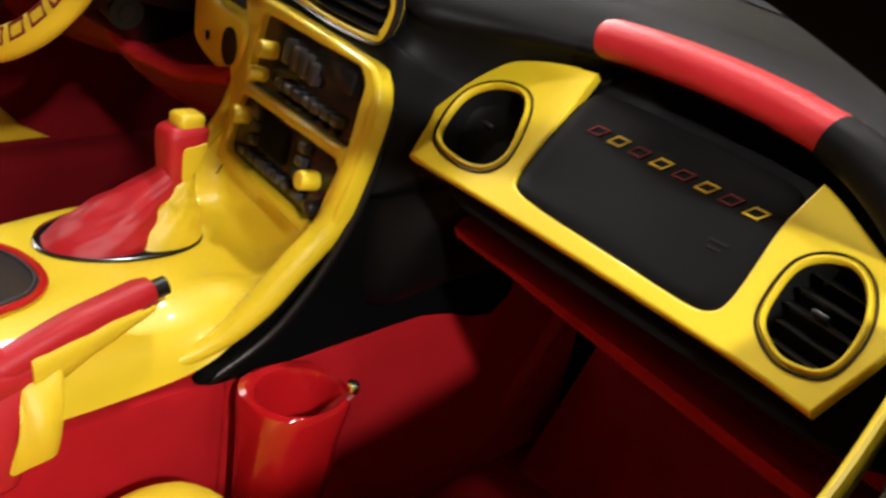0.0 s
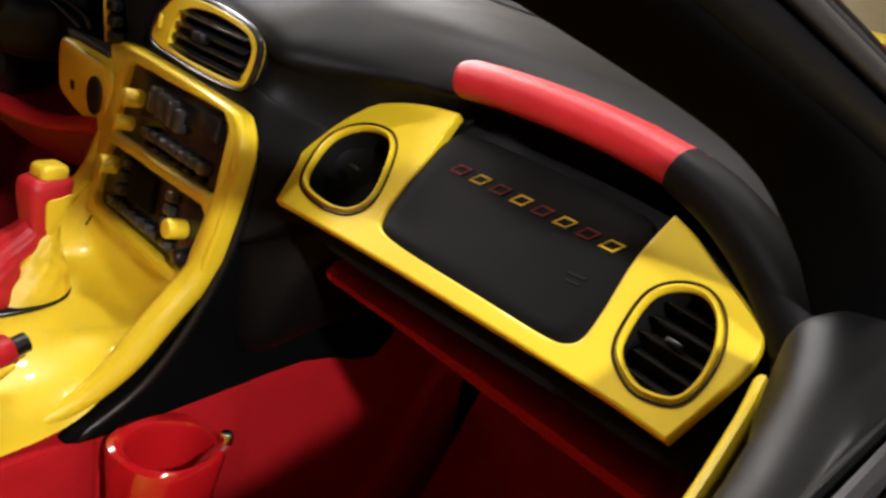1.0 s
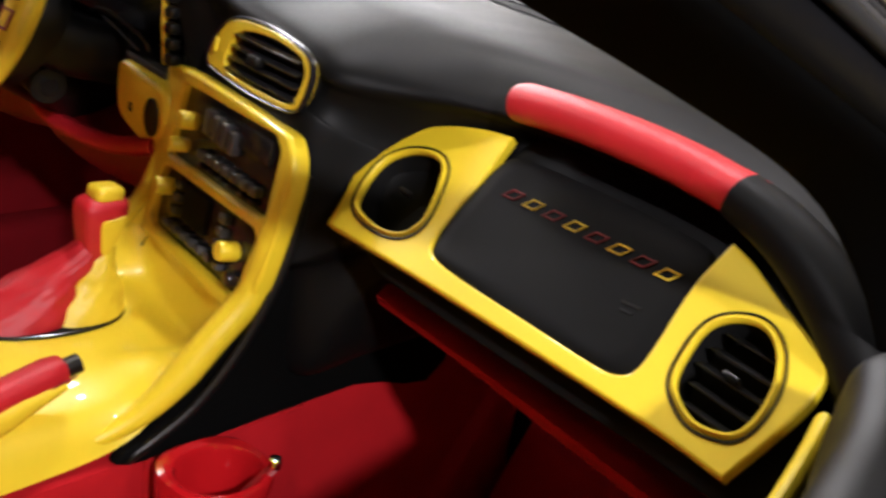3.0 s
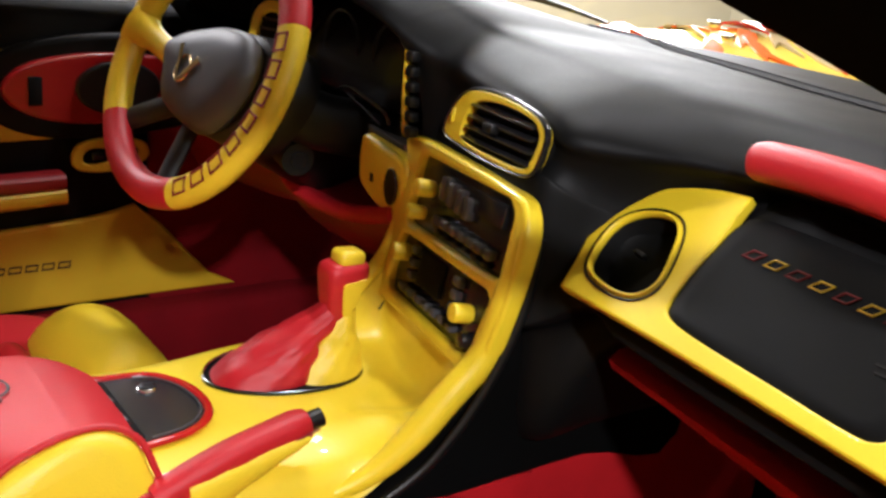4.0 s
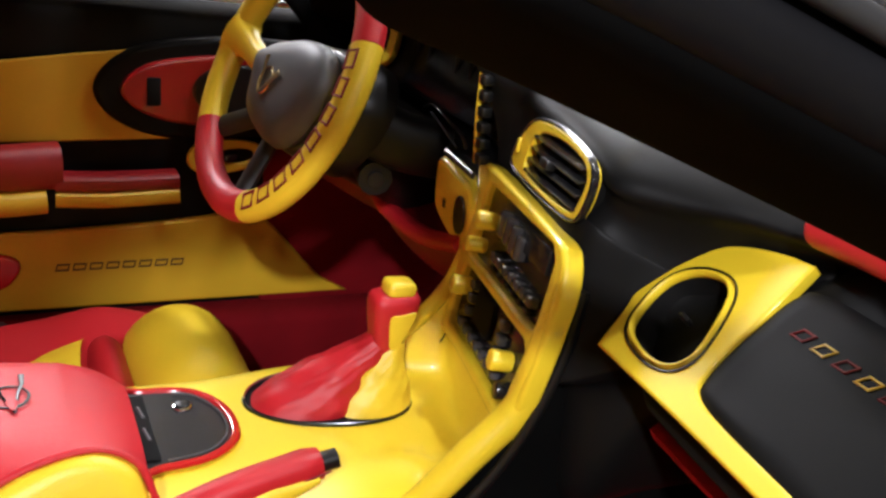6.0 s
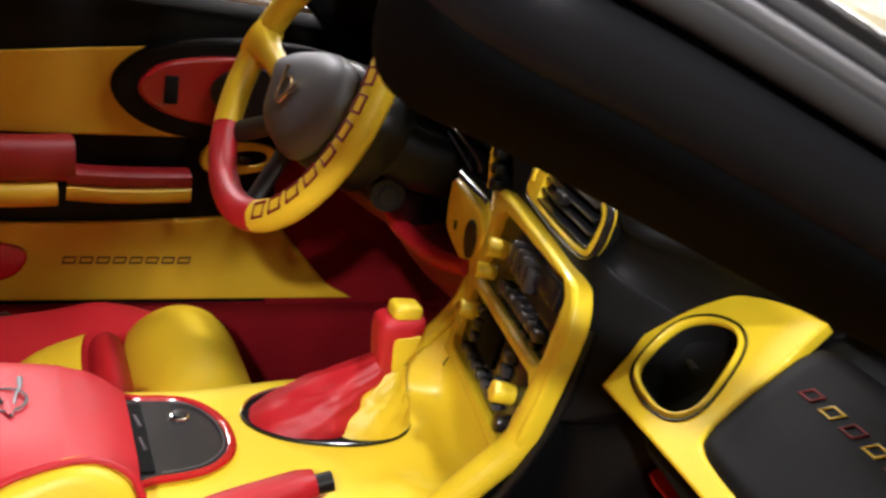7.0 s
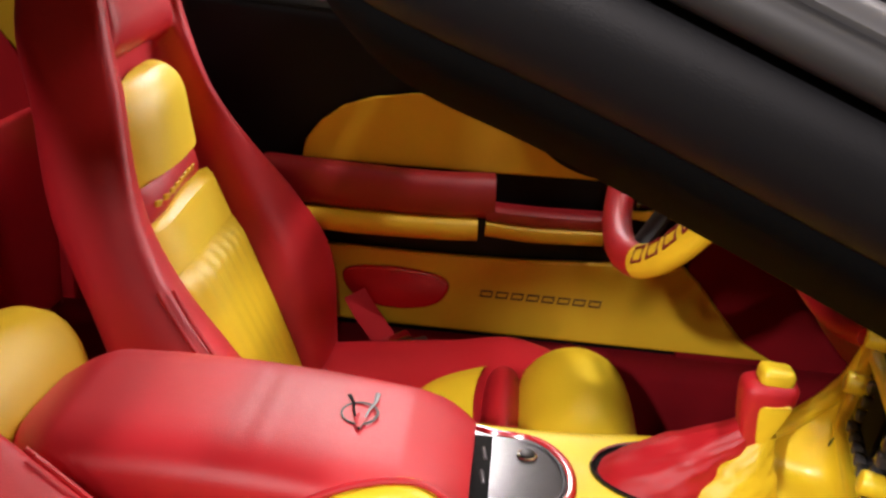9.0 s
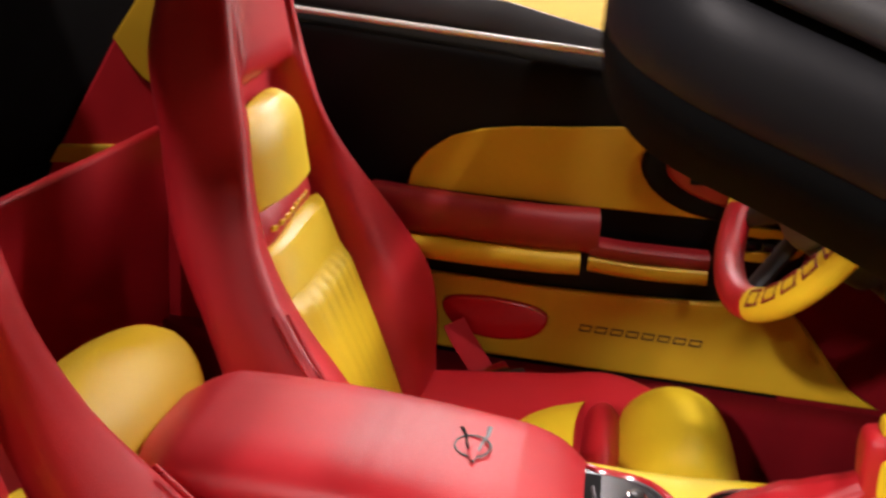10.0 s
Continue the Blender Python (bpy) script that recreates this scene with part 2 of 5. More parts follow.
# passenger face below the lip: x, then y and z at the top of the recess, the upper face, the swell and the tuck
FACE = [(-0.07, 0.15, 0.785, 0.13, 0.70, 0.11, 0.56, 0.13, 0.44), (0.12, 0.14, 0.775, 0.085, 0.73, 0.062, 0.60, 0.08, 0.44), (0.200, 0.135, 0.772, 0.080, 0.735, 0.064, 0.62, 0.088, 0.45),
        (0.235, 0.160, 0.772, 0.122, 0.722, 0.094, 0.646, 0.12, 0.535), (0.262, 0.183, 0.772, 0.150, 0.728, 0.092, 0.648, 0.13, 0.565), (0.30, 0.195, 0.772, 0.155, 0.742, 0.078, 0.645, 0.13, 0.57),
        (0.58, 0.19, 0.766, 0.14, 0.738, 0.052, 0.640, 0.12, 0.56), (0.67, 0.16, 0.742, 0.11, 0.700, 0.042, 0.638, 0.11, 0.555), (0.73, 0.14, 0.70, 0.12, 0.67, 0.09, 0.63, 0.12, 0.555)]


def ease(x, a, b):
    t = min(1.0, max(0.0, (x - a) / (b - a)))
    return t * t * (3 - 2 * t)


def dash_head(x):
    ly, lz, cy, cz = lerp_table(LIP, x)
    d = 0.17 * (x / 0.74) ** 2
    return [(0.74 - d, 0.755), (0.715 - d, 0.792), (0.68 - d, 0.799), (0.46, 0.815 + 0.25 * (cz - 0.83)), (cy, cz), ((ly + cy) / 2, (lz + cz) / 2 + 0.007), (ly + 0.016, lz + 0.003), (ly, lz - 0.013)]


def dash_profile(x):
    ly, lz, cy, cz = lerp_table(LIP, x)
    return spline([(x, a, b) for a, b in dash_head(x) + [(ly + 0.02, lz - 0.026), (ly + 0.10, lz - 0.035)]], 6)


def dash_section(x):
    """The whole section of the passenger side: over the lip, into the recess behind the grip, down the face."""
    ly, lz, cy, cz = lerp_table(LIP, x)
    a = lerp_table(FACE, x)
    h = 0.016 * min(1.0, max(0.0, (x - 0.19) / 0.03))
    low = [(a[2] + h, a[3] - h), (a[4] + h, a[5] - 0.2 * h), (a[4] + h + 0.004, a[5] - 0.2 * h - 0.016), (a[4] + h + 0.03, a[5] - 0.2 * h - 0.030), (a[6] + 0.02, a[7] + 0.035), (a[6] + 0.10, a[7] + 0.03), (a[6] + 0.3, a[7] + 0.03)]
    shut = max(1 - ease(x, 0.335, 0.375), ease(x, 0.585, 0.625))     # where the face runs on from the lip without a recess
    deep = [(ly + 0.018, lz - 0.026), (ly + 0.045, lz - 0.030), (a[0] + 0.03, a[1] + 0.005), (a[0], a[1] - 0.004)]
    tip = Vector((ly, lz - 0.013))
    near = [tip.lerp(Vector(low[0]), k) + Vector((0.012 * math.sin(math.pi * k), 0)) for k in (0.22, 0.45, 0.65, 0.83)]
    mid = [Vector(p).lerp(q, shut) for p, q in zip(deep, near)]
    return spline([(x, q[0], q[1]) for q in dash_head(x) + mid + low], 6)


def dash_top(x, y):
    """Height of the dash top at a place."""
    p = dash_profile(x)
    for q, r in zip(p, p[1:]):
        if q.y >= y >= r.y:
            return q.z + (r.z - q.z) * (q.y - y) / max(1e-6, q.y - r.y)
    return p[0].z


def dashboard():
    dash = thing("dashboard", "black grained vinyl dashboard with smooth rounded top", "dashboard")
    part("hood", loft([dash_profile(-0.74 + 0.67 * i / 56) for i in range(57)], False, False), B_VINYL, dash, "black hood over the instruments")
    part("top_pad", loft([dash_section(-0.07 + 0.87 * i / 100) for i in range(101)], False, False), B_VINYL, dash, "black pad and passenger face with a soft sheen")
    # defroster slot near the windscreen, and a fine seam beside it
    slot = [(x, 0.474 - 0.20 * x + 0.12 * max(0.0, -x) ** 2, min(1.0, (x + 0.262) / 0.35)) for x in np.linspace(-0.26, 0.56, 60)]
    rows = [[Vector((x, y + d * (0.10 + 0.90 * w), dash_top(x, y + d * (0.10 + 0.90 * w)) + 0.0016)) for d in np.linspace(-0.019, 0.019, 11)] for x, y, w in slot]
    part("defroster_slot", loft(rows, False, False), B_MATT, dash, "dark slot below the windscreen")
    lip = [rows[i][-1] + Vector((0, 0.001, 0.0005)) for i in range(len(rows))]
    part("slot_edge", sweep(lip, 0.0016, 0.0016, seg=6), B_PILLAR, dash, "thin shiny slot edge")
    seam = [Vector((x, y, dash_top(x, y) + 0.0008)) for x, y in [(p.x, p.y) for p in spline([(-0.60, 0.56, 0), (-0.50, 0.565, 0), (-0.41, 0.53, 0), (-0.345, 0.51, 0), (-0.30, 0.512, 0), (-0.255, 0.575, 0), (-0.215, 0.65, 0)], 8)]]
    part("pad_seam", sweep(seam, 0.003, 0.0014, seg=6), B_MATT, dash)
    return dash


def binnacle():
    b = thing("instrument_cluster", "black instrument cluster deep under its hood", "instrument cluster")
    part("back_panel", rbox(0.56, 0.02, 0.15, 0.006, pose(-0.385, 0.22, 0.745)), B_MATT, b)
    part("lens", rbox(0.44, 0.006, 0.12, 0.003, pose(-0.36, 0.19, 0.775, -18)), B_GLOSS, b, "black shiny lens")
    part("lower_panel", rbox(0.60, 0.10, 0.02, 0.006, pose(-0.37, 0.16, 0.695, -12)), B_PLASTIC, b)
    for k in range(3):
        part("gauge_ring", sweep([Vector((-0.49 + 0.13 * k + 0.045 * math.cos(g), 0.185, 0.775 + 0.045 * math.sin(g))) for g in np.linspace(0, 2 * math.pi, 28)[:-1]], 0.002, closed=True, up=(0, 1, 0), seg=6), B_PLASTIC, b)
    part("lower_rim", sweep(spline([(-0.245, 0.115, 0.738), (-0.21, 0.112, 0.748), (-0.16, 0.110, 0.742), (-0.122, 0.110, 0.734), (-0.115, 0.112, 0.722)], 6), 0.0022, seg=8), G_PLASTIC, b, "shiny lower rim")
    part("lower_rim", sweep(spline([(-0.20, 0.105, 0.742), (-0.16, 0.104, 0.733), (-0.122, 0.104, 0.722)], 6), 0.0016, seg=8), G_PLASTIC, b, "shiny lower rim")
    # column of small switches beside the cluster
    strip = part("switch_strip", sweep(spline([(-0.062, 0.10, 0.722), (-0.068, 0.10, 0.768), (-0.068, 0.10, 0.822)], 6), 0.0025, 0.004, up=(0, -1, 0)), Y_PAINT, b, "yellow edged switch strip")
    for k in range(6):
        part("switch", rbox(0.015, 0.012, 0.0115, 0.003, pose(-0.050 - 0.0014 * k, 0.099, 0.730 + 0.0160 * k)), B_PLASTIC, strip)
    return b


def driver_vent():
    v = thing("driver_vent", "small oval driver vent with yellow ring", "air vent")
    m = plane((-0.510, 0.150, 0.775), (0.96, 0.28, 0), (0, 0.25, 0.97))
    o = ellipse(0, 0, 0.036, 0.037, 36, 0, 2.4)
    part("ring", plate("ring", [o, grow(o, -0.011)], 0.012, 0.003, m, Y_PAINT, 3), Y_PAINT, v, "glossy yellow ring")
    part("throat", loft([on(m, grow(o, -0.010), -0.006), on(m, grow(o, -0.014), -0.03)]), B_MATT, v)
    for k in range(3):
        part("slat", rbox(0.044, 0.005, 0.010, 0.001, m @ pose(0, -0.014 + 0.014 * k, -0.008, 20)), G_PLASTIC, v)
    part("surround", rbox(0.13, 0.02, 0.10, 0.008, m @ pose(0, -0.005, -0.026, 90)), B_VINYL, v, "black surround")
    return v


def passenger_bezel():
    bz = thing("passenger_bezel", "glossy yellow passenger dash bezel with two oval vents", "dash trim")
    L = [(-0.202, -0.030), (-0.214, 0.000), (-0.211, 0.028), (-0.191, 0.046), (-0.163, 0.051), (-0.142, 0.041), (-0.128, 0.014), (-0.121, -0.018), (-0.134, -0.037), (-0.165, -0.041)]
    R = [(0.141, -0.048), (0.135, -0.020), (0.138, 0.005), (0.152, 0.019), (0.173, 0.023), (0.192, 0.012), (0.205, -0.011), (0.208, -0.036), (0.203, -0.057), (0.190, -0.066), (0.166, -0.066)]
    rim = [(-0.213, -0.051), (-0.221, -0.018), (-0.230, 0.010), (-0.228, 0.038), (-0.209, 0.061), (-0.173, 0.078), (-0.138, 0.086), (-0.109, 0.088),
           (-0.107, 0.042), (-0.108, 0.004), (-0.105, -0.026), (-0.095, -0.039), (-0.061, -0.0465), (0.022, -0.0545), (0.088, -0.0605), (0.108, -0.058), (0.117, -0.047), (0.118, -0.022), (0.116, 0.025), (0.122, 0.066),
           (0.142, 0.057), (0.170, 0.040), (0.203, 0.022), (0.219, 0.010), (0.224, -0.004), (0.221, -0.029), (0.204, -0.084), (0.150, -0.0765), (0.080, -0.0705), (-0.081, -0.0585)]
    sharp = {0, 7, 19, 26}
    pts = []
    n = len(rim)
    for i in range(n):       # rounded outline with four pointed corners
        a, b = Vector((*rim[i], 0)), Vector((*rim[(i + 1) % n], 0))
        p = a if i in sharp else Vector((*rim[i - 1], 0))
        q = b if (i + 1) % n in sharp else Vector((*rim[(i + 2) % n], 0))
        for k in range(5):
            t = k / 5
            v = 0.5 * (2 * a + (b - p) * t + (2 * p - 5 * a + 4 * b - q) * t * t + (3 * a - p - 3 * b + q) * t ** 3)
            pts.append((v.x, v.y))
    holes = [flat(L, 5), flat(R, 5)]
    part("panel", plate("panel", [pts] + holes, 0.012, 0.0025, BEZEL @ Matrix.Translation((0, 0, 0.001)), Y_PAINT), Y_PAINT, bz, "glossy yellow panel")
    for o, slats in ((holes[0], False), (holes[1], True)):
        vent = part("air_vent", sweep(on(BEZEL, grow(o, -0.0040), 0.0), 0.0024, 0.0045, closed=True, up=BEZEL.col[2][:3], seg=10), Y_PAINT, bz, "round vent with yellow ring")
        part("groove", sweep(on(BEZEL, grow(o, 0.0005), 0.0012), 0.0011, 0.0014, closed=True, up=BEZEL.col[2][:3], seg=6), B_PLASTIC, vent)
        throat = loft([on(BEZEL, grow(o, -0.004), -0.003), on(BEZEL, grow(o, -0.007), -0.012), on(BEZEL, grow(o, -0.010), -0.06)], caps=False)
        throat.faces.new([q for q in throat.verts][-len(o):])
        part("vent_throat", throat, B_MATT, vent)
        cx, cy = sum(p[0] for p in o) / len(o), sum(p[1] for p in o) / len(o)
        for k in range(5 if slats else 4):
            v = cy - 0.030 + 0.0145 * k + (0.0 if slats else 0.006)
            w = 0.058 - 0.5 * abs(v - cy)
            part("slat", rbox(w, 0.0016, 0.010, 0.0005, BEZEL @ pose(cx, v, -0.011 if slats else -0.042, 35 if slats else -25, 0, -8)), B_PLASTIC if slats else B_MATT, vent)
        part("thumb_tab", rbox(0.014, 0.0045, 0.008, 0.0018, BEZEL @ pose(cx, cy, -0.004, 0, 0, -8)), B_PLASTIC, vent)
    return bz


def airbag_cover():
    c = thing("airbag_cover", "black soft vinyl airbag cover with embroidered letter shapes", "airbag cover")
    o = [(-0.103, 0.030), (-0.104, -0.004), (-0.101, -0.028), (-0.090, -0.0375), (-0.055, -0.0435), (0.022, -0.0515), (0.088, -0.0565), (0.106, -0.052), (0.113, -0.038), (0.113, -0.010), (0.113, 0.030), (0.110, 0.050), (0.092, 0.061), (0.0, 0.070), (-0.080, 0.074), (-0.098, 0.062)]
    out = grow(flat(o, 5), 0.004)
    rings = [on(BEZEL, out, -0.02), on(BEZEL, out, -0.008), on(BEZEL, grow(out, -0.002), -0.003), on(BEZEL, grow(out, -0.008), -0.0005), on(BEZEL, grow(out, -0.020), 0.0)]
    part("cover", loft(rings), B_VINYL, c)
    # eight plain slanted shapes, red and yellow by turns
    for k in range(8):
        u = -0.066 + 0.0226 * k
        v = 0.040 - 0.0019 * k
        w, h = 0.0185, 0.0088
        sh = [(-w / 2, -h / 2), (w / 2 - 0.006, -h / 2), (w / 2, h / 2), (-w / 2 + 0.006, h / 2)]
        inner = [(x * 0.88, y * 0.78) for x, y in sh]
        part("stitched_mark", plate("stitched_mark", [sh, inner], 0.0014, 0.0003, BEZEL @ pose(u, v, 0.0012, 0, 0, -3), (DARK_RED, Y_LEATHER)[k % 2], 0), None, c, ("dark red stitched shape", "yellow stitched shape")[k % 2])
    for k in range(2):
        part("moulded_mark", rbox(0.016 - 0.005 * k, 0.0022, 0.001, 0.0, BEZEL @ pose(0.082, -0.006 - 0.006 * k, 0.0003)), B_PLASTIC, c)
    return c


def grab_handle():
    g = thing("grab_handle", "red leather wrapped grab handle along the dash edge", "grab handle")
    path = spline([(0.345, 0.172, 0.793), (0.40, 0.166, 0.797), (0.46, 0.161, 0.798), (0.52, 0.157, 0.795), (0.578, 0.154, 0.787)], 8)
    part("grip", sweep(path, 0.019, 0.0165, seg=20, power=2.4, taper=lambda t: 1 - 0.35 * max(0, 1 - t / 0.06) ** 2), R_LEATHER, g, "red leather")
    for k in (0.80, 0.93):
        i = int(k * (len(path) - 1))
        part("seam", sweep(path[i:i + 2], 0.0193, 0.0168, seg=20, power=2.4), R_LEATHER, g)
    part("end_mount", sweep(spline([(0.566, 0.1545, 0.7880), (0.600, 0.149, 0.779), (0.635, 0.141, 0.763), (0.672, 0.130, 0.738), (0.704, 0.118, 0.702), (0.722, 0.112, 0.655)], 6), 0.0205, 0.0180, seg=24, power=2.2, taper=lambda t: 1.0 + 0.22 * min(1.0, t * 1.6)), B_VINYL, g, "black vinyl end")
    return g


def centre_vent():
    v = thing("centre_vent", "centre air vent with yellow frame and black slats", "air vent")
    m = STACK @ Matrix.Translation((0, 0, -0.018))
    o = flat([(-0.074, 0.111), (-0.066, 0.131), (-0.047, 0.150), (-0.018, 0.159), (0.037, 0.161), (0.088, 0.157), (0.115, 0.149), (0.123, 0.134), (0.116, 0.109), (0.097, 0.100), (0.044, 0.0985), (-0.033, 0.1005), (-0.063, 0.103)], 5)
    h = flat([(-0.036, 0.112), (-0.030, 0.134), (-0.018, 0.146), (0.002, 0.151), (0.045, 0.1535), (0.092, 0.150), (0.109, 0.143), (0.114, 0.133), (0.107, 0.113), (0.092, 0.1055), (0.044, 0.1035), (-0.014, 0.105)], 5)
    part("frame", plate("frame", [o, h], 0.010, 0.002, m @ Matrix.Translation((0, 0, 0.012)), Y_PAINT, 3, 0.002), Y_PAINT, v, "glossy yellow frame")
    part("silver_trim", sweep(on(m, grow(o, 0.0022), 0.009), 0.0022, 0.004, closed=True, up=m.col[2][:3], seg=8), B_GLOSS, v)
    part("throat", loft([on(m, grow(h, 0.002), 0.004), on(m, grow(h, -0.004), -0.03)]), B_MATT, v)
    for k in range(4):
        part("slat", rbox(0.138 - 0.004 * k, 0.0022, 0.012, 0.0008, m @ pose(0.040, 0.1115 + 0.0112 * k, 0.009, 22, 0, 0)), B_GLOSS, v, "shiny black slat")
    part("thumb_tab", rbox(0.02, 0.009, 0.01, 0.002, m @ pose(0.028, 0.129, 0.014)), B_PLASTIC, v)
    part("thumb_wheel", rbox(0.006, 0.014, 0.003, 0.0012, m @ pose(-0.052, 0.127, 0.0165)), Y_PAINT, v)
    return v


def centre_stack():
    s = thing("centre_stack", "glossy yellow centre stack frame sweeping into the console", "dash trim")
    rim = [(-0.128, 0.088), (0.00, 0.089), (0.110, 0.085), (0.134, 0.077), (0.146, 0.057), (0.1465, 0.030), (0.1405, -0.016), (0.129, -0.066), (0.116, -0.090), (0.108, -0.096), (0.0, -0.093), (-0.120, -0.093), (-0.131, -0.090), (-0.131, -0.070), (-0.129, 0.000), (-0.129, 0.060)]
    up = [(-0.094, 0.078), (0.106, 0.079), (0.122, 0.068), (0.121, 0.008), (0.110, 0.002), (-0.092, -0.001), (-0.098, 0.006)]
    lo = [(-0.099, -0.0105), (0.104, -0.009), (0.114, -0.016), (0.098, -0.075), (0.083, -0.084), (-0.100, -0.081), (-0.112, -0.070)]
    rnd = lambda p: [q for i in range(len(p)) for q in [tuple(Vector(p[i]).lerp(Vector(p[(i + 1) % len(p)]), t)) for t in (0.08, 0.5, 0.92)]]
    part("frame", plate("frame", [flat(rim, 6), flat(rnd(up), 2), flat(rnd(lo), 2)], 0.020, 0.005, STACK @ Matrix.Translation((0, 0, 0.004)), Y_PAINT, 4, 0.0035), Y_PAINT, s)
    right = [STACK @ Vector(q) for q in ((0.121, 0.073, -0.005), (0.133, 0.056, -0.005), (0.134, 0.030, -0.005), (0.128, -0.016, -0.005), (0.117, -0.066, -0.005))]
    right = spline([tuple(q) for q in right] + [(0.178, 0.006, 0.532), (0.170, -0.026, 0.492), (0.161, -0.060, 0.462), (0.152, -0.100, 0.446), (0.140, -0.150, 0.440)], 8)
    part("side_rail", sweep(right, 0.0150, 0.0150, seg=18, up=(1, 0, 0.3), taper=lambda t: 0.55 + 0.45 * min(1.0, t / 0.45) - 0.88 * (max(0.0, t - 0.62) / 0.38) ** 1.3), Y_PAINT, s)
    left = spline([(-0.054, 0.090, 0.630), (-0.056, 0.080, 0.590), (-0.060, 0.060, 0.560), (-0.066, 0.030, 0.530), (-0.074, -0.004, 0.502)], 8)
    part("side_rail", sweep(left, 0.009, 0.009, seg=12, up=(1, 0, 0.3), taper=lambda t: 0.3 + 0.7 * min(1, t / 0.3)), Y_PAINT, s)
    return s


def car_radio():
    r = thing("car_radio", "black car radio with two yellow knobs", "radio")
    m = STACK
    part("face", rbox(0.224, 0.084, 0.02, 0.003, m @ pose(0.013, 0.038, -0.015)), B_GLOSS, r)
    part("display", rbox(0.075, 0.022, 0.004, 0.001, m @ pose(0.060, 0.058, -0.003)), B_GLOSS, r)
    for j in range(4):
        part("button", rbox(0.0150, 0.027 - 0.003 * (j == 3), 0.012, 0.0042, m @ pose(-0.027 + 0.0185 * j, 0.054 - 0.002 * j, -0.001), 3), G_PLASTIC, r)
    for j in range(7):
        part("button", rbox(0.0165, 0.0110, 0.011, 0.0034, m @ pose(-0.028 + 0.0192 * j, 0.020, -0.001), 3), G_PLASTIC, r)
    for j in range(6):
        part("button", rbox(0.0120, 0.0055, 0.008, 0.0020, m @ pose(-0.026 + 0.0222 * j, 0.009, -0.002), 2), B_GLOSS, r)
    for u, v, q in ((-0.058, 0.046, 0.0095), (-0.067, 0.018, 0.0078)):
        part("knob", disc(q, 0.022, m @ pose(u, v, 0.008), bevel=0.003), Y_PAINT, r, "yellow knob")
    return r


def climate_panel():
    c = thing("climate_panel", "black climate control panel with yellow knobs", "climate control")
    m = STACK
    part("face", rbox(0.224, 0.080, 0.02, 0.003, m @ pose(0.002, -0.045, -0.015, 0, 0, 1)), B_GLOSS, c)
    part("display", rbox(0.055, 0.036, 0.004, 0.001, m @ pose(-0.022, -0.036, -0.003)), B_MATT, c)
    for j in range(7):
        part("button", rbox(0.0150, 0.0095, 0.010, 0.0030, m @ pose(-0.074 + 0.0205 * j, -0.067, -0.001), 3), G_PLASTIC, c)
    for j in range(3):
        part("button", rbox(0.0150, 0.0110, 0.010, 0.0032, m @ pose(0.044, -0.022 - 0.0135 * j, -0.001), 3), G_PLASTIC, c)
        part("button", rbox(0.0130, 0.0100, 0.010, 0.0030, m @ pose(-0.062, -0.022 - 0.0135 * j, -0.001), 3), G_PLASTIC, c)
    part("dial", disc(0.0085, 0.016, m @ pose(0.088, -0.066, 0.002), bevel=0.003), B_GLOSS, c, "small black dial")
    for u, v in ((-0.086, -0.032), (0.074, -0.044)):
        part("knob", disc(0.0098, 0.022, m @ pose(u, v, 0.006), bevel=0.003), Y_PAINT, c, "yellow knob")
    return c


def lower_dash():
    k = thing("side_trim", "matt black console side trim under the dash", "dash trim")
    o = [(-0.076, 0.434), (-0.030, 0.456), (0.016, 0.490), (0.055, 0.57), (0.078, 0.66), (0.12, 0.72), (0.34, 0.70), (0.34, 0.42), (0.20, 0.432), (0.0, 0.430)]
    part("panel", plate("panel", [flat(o, 4)], 0.02, 0.005, plane((0.180, 0, 0), (0, 1, 0), (0, 0, 1)), B_TRIM), B_TRIM, k)
    part("edge_strip", sweep(spline([(0.176, -0.074, 0.431), (0.188, -0.014, 0.474), (0.198, 0.036, 0.545), (0.205, 0.066, 0.625), (0.204, 0.078, 0.69)], 8), 0.0040, 0.005), B_PLASTIC, k, "shiny black edge strip")
    g = thing("glovebox_door", "long red vinyl knee panel below the dash", "glovebox")
    a = [(0.268, 0.118, 0.592), (0.30, 0.122, 0.585), (0.45, 0.122, 0.570), (0.60, 0.118, 0.553), (0.70, 0.115, 0.543)]
    rings = []
    for i, p in enumerate(spline(a, 8)):
        t = i / 32
        d = 0.006 + 0.022 * min(1, t * 2)
        rings.append([p + Vector(q) for q in ((0, 0, 0), (0, 0.012, 0.008), (0, 0.05, 0.006), (0, 0.055 + d * 0.4, -d), (0, 0.02 + d * 0.4, -d - 0.006), (0, 0.006, -0.010))])
    part("panel", loft(rings), R_LEATHER, g)
    return k


# ---------------------------------------------------------------- console


SHELL = []


def shell_z(x, y):
    """Height of the console top near a place."""
    near = sorted(SHELL, key=lambda q: (q.x - x) ** 2 + (q.y - y) ** 2)[:4]
    return sum(q.z for q in near) / 4


